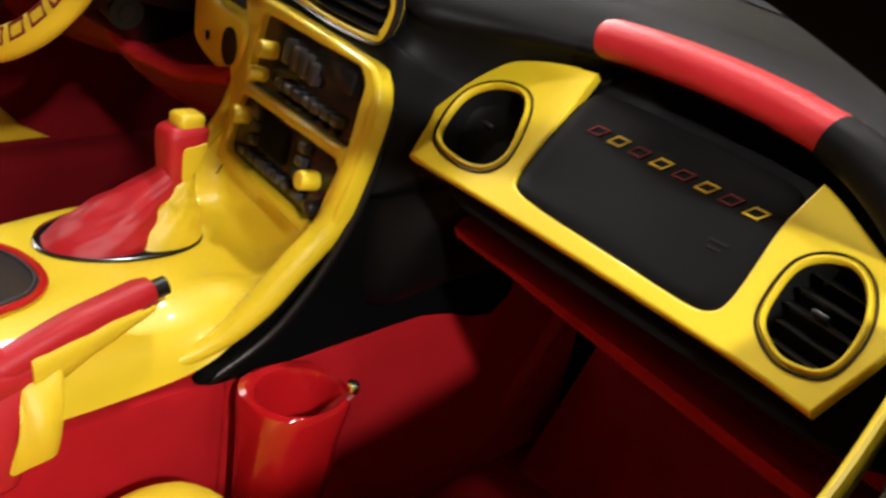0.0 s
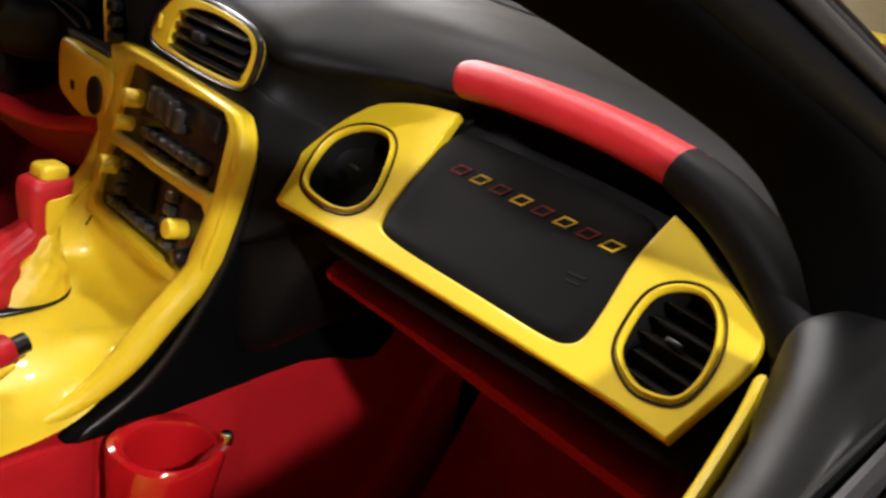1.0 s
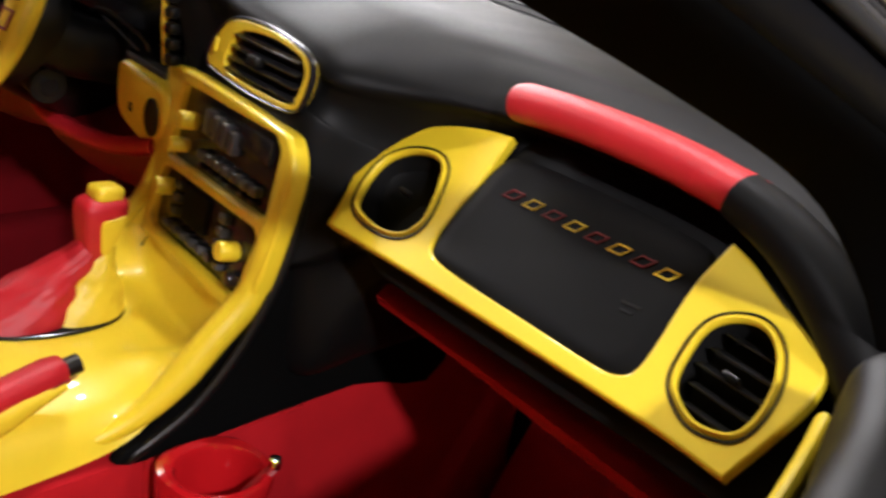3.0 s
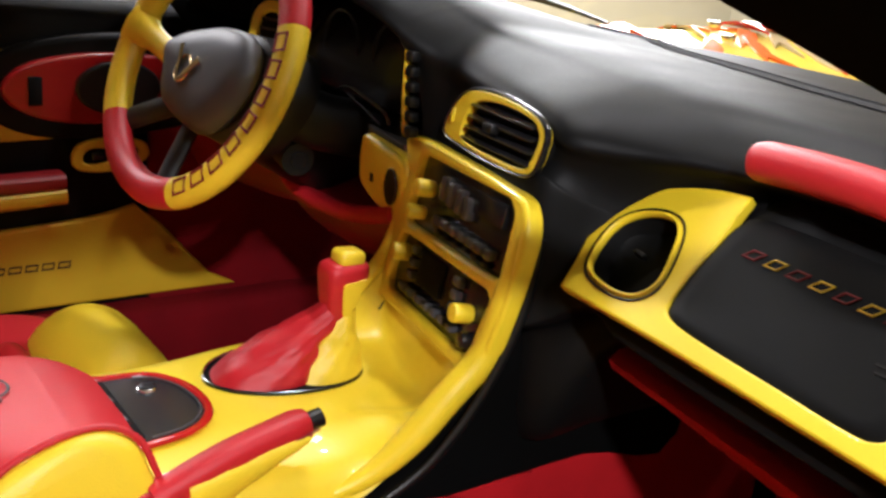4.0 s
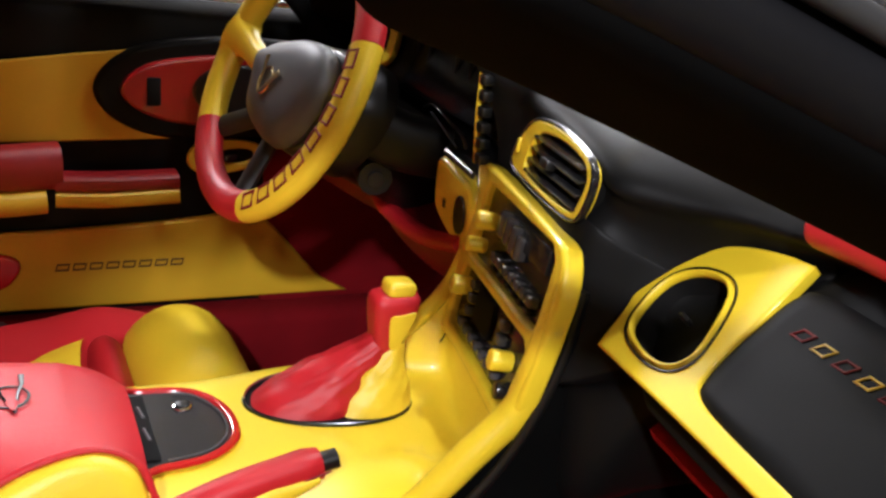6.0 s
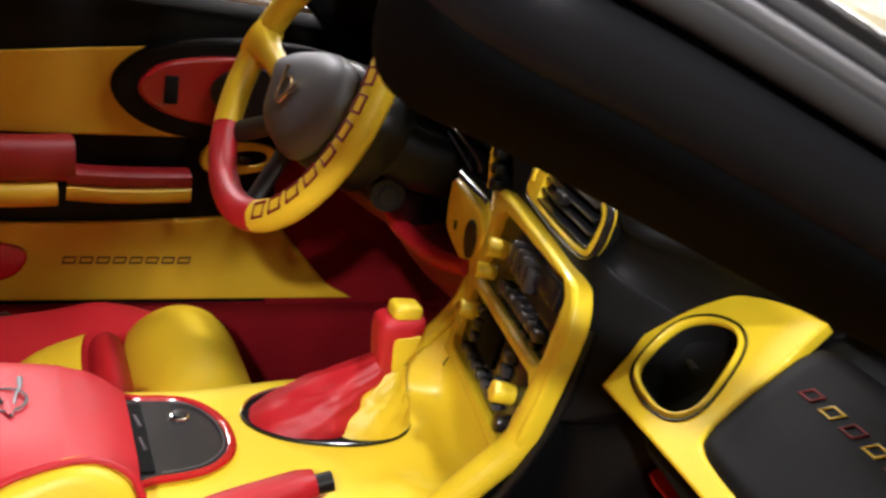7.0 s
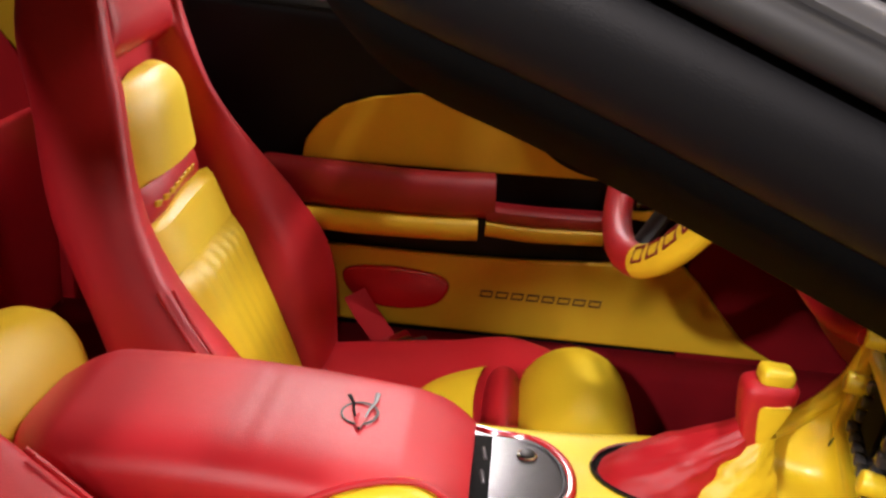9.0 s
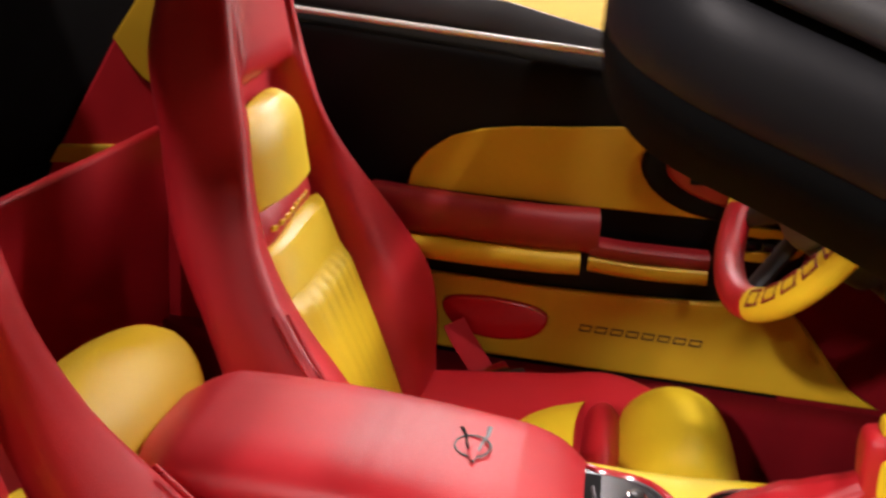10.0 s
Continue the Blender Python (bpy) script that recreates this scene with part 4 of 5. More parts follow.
def driver_lower():
    k = thing("knee_bolster", "red vinyl knee bolster below the steering column", "knee bolster")
    rows = [(-0.66, 0.09, 0.60, 0.12, 0.53), (-0.45, 0.095, 0.617, 0.125, 0.55), (-0.36, 0.100, 0.617, 0.13, 0.56), (-0.30, 0.100, 0.598, 0.13, 0.55), (-0.235, 0.100, 0.596, 0.13, 0.545), (-0.15, 0.098, 0.606, 0.13, 0.55), (-0.06, 0.098, 0.630, 0.13, 0.56)]
    rings = []
    for i in range(30):
        x = -0.66 + 0.60 * i / 29
        a, b, c, d = lerp_table(rows, x)
        rings.append(spline([(x, a + 0.06, b + 0.03), (x, a + 0.01, b + 0.008), (x, a, b - 0.01), (x, c, d), (x, c + 0.1, d - 0.03)], 5))
    part("panel", loft(rings, False, False), R_VINYL, k)
    # light along the bolster's top is put into a brighter red strip
    part("lit_edge", sweep([r[7] + Vector((0, -0.004, 0)) for r in rings[14:]], 0.013, 0.011, seg=12, taper=lambda t: 0.4 + 0.6 * min(1.0, t * 6)), R_LEATHER, k, "rounded edge in brighter red that stands in for light")
    s = thing("switch_panel", "yellow trim piece with switches beside the column", "switch panel")
    sm = plane((0, 0.090, 0), (1, 0, 0), (0, 0, 1))
    part("panel", plate("panel", [flat([(-0.134, 0.694), (-0.128, 0.703), (-0.09, 0.698), (-0.052, 0.690), (-0.048, 0.66), (-0.055, 0.628), (-0.085, 0.636), (-0.118, 0.648), (-0.133, 0.660)], 5)], 0.024, 0.007, sm, Y_PAINT, 3), Y_PAINT, s)
    part("switch", plate("switch", [ellipse(-0.066, 0.664, 0.012, 0.020, 24)], 0.004, 0.001, sm @ Matrix.Translation((0, 0, 0.003)), B_GLOSS), B_GLOSS, s, "dark oval switch")
    part("switch_mark", rbox(0.006, 0.010, 0.001, 0.0, sm @ pose(-0.108, 0.664, 0.001)), B_PLASTIC, s)
    part("silver_edge", sweep([(-0.114, 0.088, 0.720), (-0.042, 0.088, 0.714)], 0.0025, 0.004, seg=8), G_PLASTIC, s)
    return k


# ---------------------------------------------------------------- seats


def seat(x0, y0, name_side):
    """A bucket seat; x0 is its middle, y0 shifts it along the car; name_side is +1 where the tunnel lies to +x."""
    s = thing("bucket_seat", "red leather bucket seat with yellow leather centre panels", "car seat", "front bucket seats")
    spine = [(0.20, -0.460), (0.376, -0.545), (0.557, -0.634), (0.633, -0.665), (0.763, -0.692), (0.90, -0.723), (1.0, -0.750)]
    line = lambda z: lerp_table(spine, z)[0] + y0
    twist = 0.08 * name_side
    # backrest shell: z, half width, bolster reach, thickness
    back = [(0.22, 0.19, 0.015, 0.10), (0.34, 0.240, 0.045, 0.09), (0.46, 0.268, 0.074, 0.085), (0.55, 0.250, 0.062, 0.085), (0.63, 0.215, 0.044, 0.100), (0.72, 0.180, 0.024, 0.105), (0.82, 0.160, 0.020, 0.105), (0.92, 0.125, 0.020, 0.070), (0.985, 0.09, 0.005, 0.06)]
    rings = []
    for i in range(44):
        z = 0.22 + 0.765 * i / 43
        hw, bo, th = lerp_table(back, z)
        y = line(z)
        k = min(1.0, max(0.0, (z - 0.764) / 0.040))
        k = k * k * (3 - 2 * k)
        dip = -0.026 * (1 - k) + 0.014 * k
        mid = lerp_table([(0.22, 0.100), (0.34, 0.112), (0.46, 0.132), (0.56, 0.140), (0.68, 0.130), (0.80, 0.105), (1.0, 0.095)], z)[0]
        near = bo * 0.58 + lerp_table([(0.22, 0.0), (0.32, 0.048), (0.40, 0.046), (0.47, 0.026), (0.54, 0.0), (0.62, -0.008), (0.75, 0.0)], z)[0]
        far = bo + lerp_table([(0.22, 0.0), (0.40, 0.022), (0.50, 0.028), (0.60, 0.024), (0.70, 0.008), (0.80, 0.0)], z)[0]
        bl, br = (far, near) if name_side > 0 else (near, far)
        pr = [(-hw, y - 0.03), (-hw + 0.006, y + bl * 0.7), (-hw + 0.030, y + bl), (-mid - 0.018, y + bl * 0.55), (-mid, y + dip), (0, y + dip), (mid, y + dip), (mid + 0.018, y + br * 0.55), (hw - 0.030, y + br), (hw - 0.006, y + br * 0.7), (hw, y - 0.03), (hw * 0.93, y - th * 0.8), (hw * 0.5, y - th), (0, y - th), (-hw * 0.5, y - th), (-hw * 0.93, y - th * 0.8)]
        rings.append(spline([(x0 + a, b + twist * a, z) for a, b in pr], 4, True))
    part("backrest", loft(rings), R_LEATHER, s, "red leather backrest with side bolsters")

    def pad(za, zb, wa, wb, lift, name, material, rib=0.0, bow=0.0):
        rows = []
        for i in range(25):
            t = math.sin(math.pi / 2 * i / 24) if name == "headrest_pad" else i / 24
            edge = max(0.0, math.sin(math.pi * t)) ** 0.35
            row = []
            for j in range(49):
                q = -1 + 2 * j / 48
                ww = wa + (wb - wa) * t
                edge_q = 1 - abs(q) ** 4
                fade = 1 - max(0.0, (t - 0.40) / 0.60) if name == "headrest_pad" else 1.0
                z = za + (zb - za) * t - bow * (1 - q * q) * fade
                if name == "headrest_pad":      # domed top
                    up = max(0.0, (t - 0.45) / 0.55)
                    ww *= max(0.0, 1 - up ** 3) ** 0.42 * 0.99 + 0.01
                    edge = 1.0 - 0.45 * up ** 4 - 0.5 * max(0.0, 1 - t / 0.08) ** 2
                    edge_q = (1 - abs(q) ** 2.6)
                elif name.endswith("insert"):
                    edge = min(1.0, max(0.0, math.sin(math.pi * t)) ** 0.5 * 2.2)
                turn = 0.009 * (1 - q * name_side) * (math.sin(math.pi * min(1.0, 0.2 + t * 0.45)) if name == "lower_insert" else 0.7 * (name == "upper_insert"))
                row.append(Vector((x0 + ww * q, line(z) + turn + twist * ww * q - 0.010 + lift * edge * edge_q + rib * math.sin(j * 1.3) * edge * (0.25 + max(0.0, t - 0.7) * 2.5), z)))
            rows.append(row)
        part(name, loft(rows, False, False), material, s)

    pad(0.636, 0.760, 0.130, 0.130, 0.040, "headrest_pad", Y_LEATHER, bow=-0.012)
    pad(0.594, 0.648, 0.130, 0.128, 0.026, "name_band", R_LEATHER, bow=-0.012)
    for k in range(8):
        u = name_side * (0.100 - 0.0195 * k)
        z = 0.628 - 0.012 * (u / 0.129) ** 2
        part("stitched_mark", rbox(0.011, 0.003, 0.008, 0.0008, pose(x0 + u, line(z) + twist * u - 0.009 + 0.026 * (1 - (u / 0.129) ** 4), z, -17, 0, -22 * u / 0.1)), Y_LEATHER, s, "small yellow stitched shape")
    pad(0.536, 0.598, 0.142, 0.142, 0.026, "upper_insert", Y_LEATHER, bow=-0.012)
    pad(0.300, 0.540, 0.108, 0.142, 0.030, "lower_insert", Y_LEATHER, 0.0018, bow=-0.012)
    for o in (0.0, 0.010):      # stitched seam along the crest of the bolster beside the tunnel
        pts = []
        for z, reach in ((0.36, 0.078), (0.42, 0.082), (0.48, 0.068), (0.53, 0.050), (0.57, 0.038)):
            hw = lerp_table(back, z)[0]
            pts.append((x0 + name_side * (hw - 0.014 + o), line(z) + reach - 0.004 - o * 1.2 + twist * name_side * hw, z))
        part("bolster_piping", sweep(spline(pts, 6), 0.0026, seg=8), R_LEATHER, s)
    # cushion, back to front
    cus = [(-0.60, 0.21, 0.295, 0.015), (-0.45, 0.23, 0.305, 0.018), (-0.30, 0.235, 0.325, 0.015), (-0.22, 0.23, 0.345, 0.01), (-0.14, 0.20, 0.345, 0.0), (-0.072, 0.17, 0.31, 0.0), (-0.052, 0.16, 0.26, 0.0)]
    rings = []
    for i in range(34):
        y = -0.60 + 0.548 * i / 33
        hw, top, bo = lerp_table(cus, y)
        pr = [(-hw, 0.20), (-hw - 0.005, top - 0.03), (-hw + 0.02, top + bo), (-hw + 0.06, top + bo * 0.9), (-hw * 0.45, top), (0, top - 0.003), (hw * 0.45, top), (hw - 0.06, top + bo * 0.9), (hw - 0.02, top + bo), (hw + 0.005, top - 0.03), (hw, 0.20)]
        rings.append(spline([(x0 + a, y + y0, b) for a, b in pr], 4))
    part("cushion", loft(rings, True, True), R_LEATHER, s, "red leather cushion")

    def roll(ya, yb, half, top, name, material):
        """A rounded roll across the front of the cushion."""
        rows = []
        for i in range(21):
            q = -1 + 2 * i / 20
            k = (1 - abs(q) ** 4) ** 0.5
            cy, ry, h = (ya + yb) / 2, (yb - ya) / 2, (top - 0.25) * (0.50 + 0.50 * k)
            rows.append([Vector((x0 + half * q, y0 + cy + ry * (0.9 + 0.1 * k) * math.cos(g), 0.25 + h * math.sin(g) ** 0.75)) for g in np.linspace(0.0, math.pi, 19)])
        part(name, loft(rows, False, False), material, s)

    wide = 0.150 if name_side > 0 else 0.195
    back_by, high = (0.0, 0.408) if name_side > 0 else (0.050, 0.425)
    roll(-0.218 - back_by, -0.040 - back_by, wide, high, "thigh_roll", Y_LEATHER)
    roll(-0.262, -0.190, 0.146, 0.366, "seam_band", R_LEATHER)
    rows = [[Vector((x0 + 0.132 * q * (1 - 0.22 * ((-0.25 - y) / 0.09) ** 3), y + y0 - 0.015 * (1 - abs(q) ** 2), lerp_table(cus, y)[1] + 0.020 - 0.016 * abs(q) ** 4 - 0.016 * ((-0.25 - y) / 0.09) ** 4)) for q in np.linspace(-1, 1, 11)] for y in np.linspace(-0.34, -0.25, 8)]
    part("seat_insert", loft(rows, False, False), Y_LEATHER, s)
    part("base", rbox(0.40, 0.46, 0.10, 0.02, pose(x0, -0.34 + y0, 0.19)), B_PLASTIC, s)
    return s


def seat_belt():
    b = thing("seat_belt_buckle", "red seat belt with chrome buckle beside the seat", "seat belt")
    part("webbing", sweep(spline([(-0.668, -0.470, 0.372), (-0.661, -0.456, 0.352), (-0.652, -0.434, 0.328), (-0.642, -0.416, 0.308)], 6), 0.020, 0.0025, seg=8, up=(1, 0.9, 0)), WEBBING, b)
    part("tongue", rbox(0.03, 0.05, 0.006, 0.002, pose(-0.628, -0.396, 0.314, 20, 10, 30)), CHROME, b, "chrome tongue")
    part("buckle", rbox(0.028, 0.05, 0.018, 0.005, pose(-0.620, -0.368, 0.312, 10, 0, 20)), B_PLASTIC, b)
    return b


# ---------------------------------------------------------------- doors


def driver_door():
    d = thing("driver_door", "black car door panel with yellow and red inserts", "car door")
    P = lambda pts, n=4: flat(pts, n)
    # black body with a sloped sill on top
    rows = []
    for i in range(26):
        y = -0.95 + 1.35 * i / 25
        zt = 0.835 - 0.055 * (y + 0.95) / 1.0
        rows.append(spline([(-0.80, y, zt - 0.06), (-0.79, y, zt - 0.005), (-0.765, y, zt + 0.004), (-0.730, y, zt - 0.012), (-0.714, y, zt - 0.045), (-0.712, y, 0.62), (-0.712, y, 0.45), (-0.712, y, 0.30), (-0.73, y, 0.26)], 4))
    part("body", loft(rows, False, False), B_VINYL, d, "black vinyl door body")
    part("window_seal", sweep([(-0.722, -0.95, 0.834), (-0.722, -0.269, 0.806), (-0.722, 0.30, 0.772)], 0.0050, 0.0050, seg=10), BRIGHT, d, "bright metal window strip")
    part("outer_seal", sweep([(-0.785, -0.95, 0.866), (-0.785, -0.45, 0.828), (-0.785, -0.27, 0.792), (-0.785, -0.10, 0.776), (-0.785, 0.30, 0.755)], 0.016, 0.036, seg=10), B_RUBBER, d, "black outer window seal")
    part("upper_insert", plate("upper_insert", [[(-0.562, 0.580), (-0.557, 0.605), (-0.536, 0.634), (-0.503, 0.660), (-0.455, 0.677), (-0.40, 0.686), (-0.333, 0.693), (-0.25, 0.703), (-0.16, 0.712), (0.02, 0.720), (0.10, 0.70), (0.06, 0.60), (-0.11, 0.584), (-0.30, 0.580), (-0.45, 0.579)]], 0.008, 0.003, DOOR @ Matrix.Translation((0, 0, 0.004)), Y_PANEL), Y_PANEL, d, "yellow upper insert")
    pod = part("speaker_pod", plate("speaker_pod", [flat([(-0.208, 0.658), (-0.178, 0.700), (-0.11, 0.722), (0.0, 0.730), (0.12, 0.715), (0.16, 0.66), (0.12, 0.61), (0.0, 0.590), (-0.11, 0.592), (-0.178, 0.616)], 5)], 0.026, 0.008, DOOR @ Matrix.Translation((0, 0, 0.014)), B_VINYL, 3), B_VINYL, d, "black oval surround")
    part("handle_plate", plate("handle_plate", [flat([(-0.173, 0.66), (-0.143, 0.690), (-0.08, 0.703), (0.0, 0.705), (0.10, 0.69), (0.12, 0.655), (0.08, 0.622), (-0.01, 0.612), (-0.09, 0.614), (-0.148, 0.632)], 5)], 0.016, 0.006, DOOR @ Matrix.Translation((0, 0, 0.024)), R_PLATE, 3), R_PLATE, pod, "red plate round the door handle")
    part("handle_recess", rbox(0.020, 0.042, 0.006, 0.002, DOOR @ pose(-0.132, 0.658, 0.024)), B_MATT, pod)
    part("speaker", plate("speaker", [ellipse(-0.012, 0.660, 0.060, 0.036, 36)], 0.012, 0.004, DOOR @ Matrix.Translation((0, 0, 0.031)), B_PLASTIC), B_PLASTIC, pod, "black oval speaker")
    # armrest rolls
    part("armrest_red", sweep(spline([(-0.685, -0.62, 0.548), (-0.675, -0.5, 0.546), (-0.672, -0.36, 0.545), (-0.680, -0.265, 0.548)], 6), 0.030, 0.034, seg=16, power=2.8, up=(0, 0, 1)), R_VINYL, d, "red padded armrest")
    part("armrest_yellow", sweep(spline([(-0.683, -0.60, 0.496), (-0.668, -0.5, 0.495), (-0.666, -0.36, 0.497), (-0.672, -0.288, 0.499)], 6), 0.030, 0.019, seg=16, power=3, up=(0, 0, 1)), Y_PANEL, d, "yellow padded roll")
    part("pull_red", sweep(spline([(-0.676, -0.272, 0.524), (-0.672, -0.2, 0.523), (-0.676, -0.098, 0.524)], 6), 0.024, 0.013, seg=14, power=3), R_VINYL, d, "red pull pad")
    part("pull_yellow", sweep(spline([(-0.674, -0.272, 0.502), (-0.670, -0.2, 0.500), (-0.674, -0.098, 0.503)], 6), 0.025, 0.014, seg=14, power=3), Y_PANEL, d, "yellow pull pad")
    so = flat([(-0.078, 0.553), (-0.063, 0.573), (-0.015, 0.579), (0.03, 0.570), (0.03, 0.545), (-0.023, 0.531), (-0.068, 0.535)], 5)
    sw = part("window_switch", plate("window_switch", [so, grow(so, -0.011)], 0.012, 0.003, DOOR @ Matrix.Translation((0, 0, 0.018)), Y_PANEL), Y_PANEL, d, "yellow switch surround")
    part("switch_well", plate("switch_well", [grow(so, -0.010)], 0.006, 0.001, DOOR @ Matrix.Translation((0, 0, 0.012)), B_MATT), B_MATT, sw)
    for k in range(2):
        part("switch", rbox(0.020, 0.014, 0.010, 0.003, DOOR @ pose(-0.042 + 0.028 * k, 0.554, 0.015)), B_GLOSS, sw)
    part("lower_insert", plate("lower_insert", [[(q.x, q.y) for q in spline([(-0.55, 0.436, 0), (-0.30, 0.434, 0), (-0.07, 0.446, 0), (0.02, 0.462, 0)], 6)] + [(0.06, 0.428), (0.11, 0.370), (0.145, 0.333), (0.178, 0.315), (-0.44, 0.317), (-0.55, 0.320)]], 0.014, 0.005, DOOR @ Matrix.Translation((0, 0, 0.004)), Y_PANEL), Y_PANEL, d, "yellow lower insert")
    part("reflector", plate("reflector", [flat([(-0.490, 0.393), (-0.47, 0.404), (-0.41, 0.408), (-0.35, 0.402), (-0.328, 0.388), (-0.345, 0.360), (-0.39, 0.348), (-0.44, 0.350), (-0.475, 0.366)], 5)], 0.012, 0.005, DOOR @ Matrix.Translation((0, 0, 0.012)), R_GLOSS, 3), R_GLOSS, d, "red oval courtesy reflector")
    for k in range(8):
        sh = [(-0.0105, -0.0060), (0.0085, -0.0060), (0.0110, 0.0060), (-0.0080, 0.0060)]
        part("printed_mark", plate("printed_mark", [sh, [(x * 0.80, y * 0.52) for x, y in sh]], 0.0012, 0.0002, DOOR @ pose(-0.264 + 0.0245 * k, 0.380, 0.0045), BROWN, 0), None, d, "dark printed shape")
    return d


def passenger_door():
    d = thing("passenger_door", "black upper edge of the closed passenger door", "car door")
    edge = [(-0.95, 0.757), (-0.30, 0.768), (-0.194, 0.762), (-0.139, 0.753), (-0.089, 0.744), (-0.037, 0.729), (-0.002, 0.716), (0.03, 0.706)]
    rows = []
    for i in range(50):
        y = -0.95 + 0.970 * (1 - (1 - i / 49) ** 1.6)
        xi = lerp_table(edge, y)[0]
        k = math.sqrt(max(0.0, 1 - max(0.0, (y + 0.015) / 0.036) ** 2))      # rounded front end
        prof = [(xi + 0.006, 0.60), (xi + 0.002, 0.66), (xi - 0.002, 0.71), (xi - 0.001, 0.752), (xi + 0.003, 0.776), (xi + 0.016, 0.790), (xi + 0.034, 0.797), (0.796, 0.801), (0.802, 0.795), (0.802, 0.70)]
        rows.append(spline([(0.790 + (a - 0.790) * (0.72 + 0.28 * k), y, 0.60 + (b - 0.60) * (0.86 + 0.14 * k)) for a, b in prof], 5))
    end = [v + Vector((0, 0.004, -0.01)) for v in rows[-1]]
    rows += [end, [Vector((0.78, 0.024, 0.64)) for v in end]]
    part("body", loft(rows, False, False), B_PAD, d, "black vinyl upper door pad")
    part("window_seal", sweep([(0.808, -0.95, 0.803), (0.808, 0.02, 0.797)], 0.005, 0.008, seg=8), B_RUBBER, d, "black rubber window seal")
    part("sill_trim", sweep([(0.826, -0.95, 0.792), (0.826, 0.06, 0.786)], 0.012, 0.010, seg=18), B_RUBBER, d, "dark outer sill trim")
    # black box added to stand in for the dark gap ahead of the pad
    part("gap_filler", rbox(0.07, 0.50, 0.34, 0.01, pose(0.79, 0.26, 0.58)), B_MATT, d, "black box added for the dark gap ahead of the door")
    part("outer_skin", rbox(0.03, 1.25, 0.50, 0.01, pose(0.852, -0.33, 0.525)), Y_PAINT, d, "yellow lacquered outer skin")
    part("inner_insert", sweep(spline([(0.692, 0.068, 0.697), (0.702, 0.02, 0.690), (0.712, -0.06, 0.668), (0.716, -0.14, 0.645)], 6), 0.006, 0.012, seg=14), Y_PAINT, d, "yellow insert edge")
    return d


# ---------------------------------------------------------------- body shell


def bonnet_z(x, y):
    """Height of the bonnet at a place."""
    return 0.715 - 0.010 * max(0.0, y - 0.72) - 0.06 * (x / 0.88) ** 4 + 0.070 * math.exp(-((abs(x) - 0.66) / 0.17) ** 2) - 2.0 * max(0.0, y - 2.12) ** 2


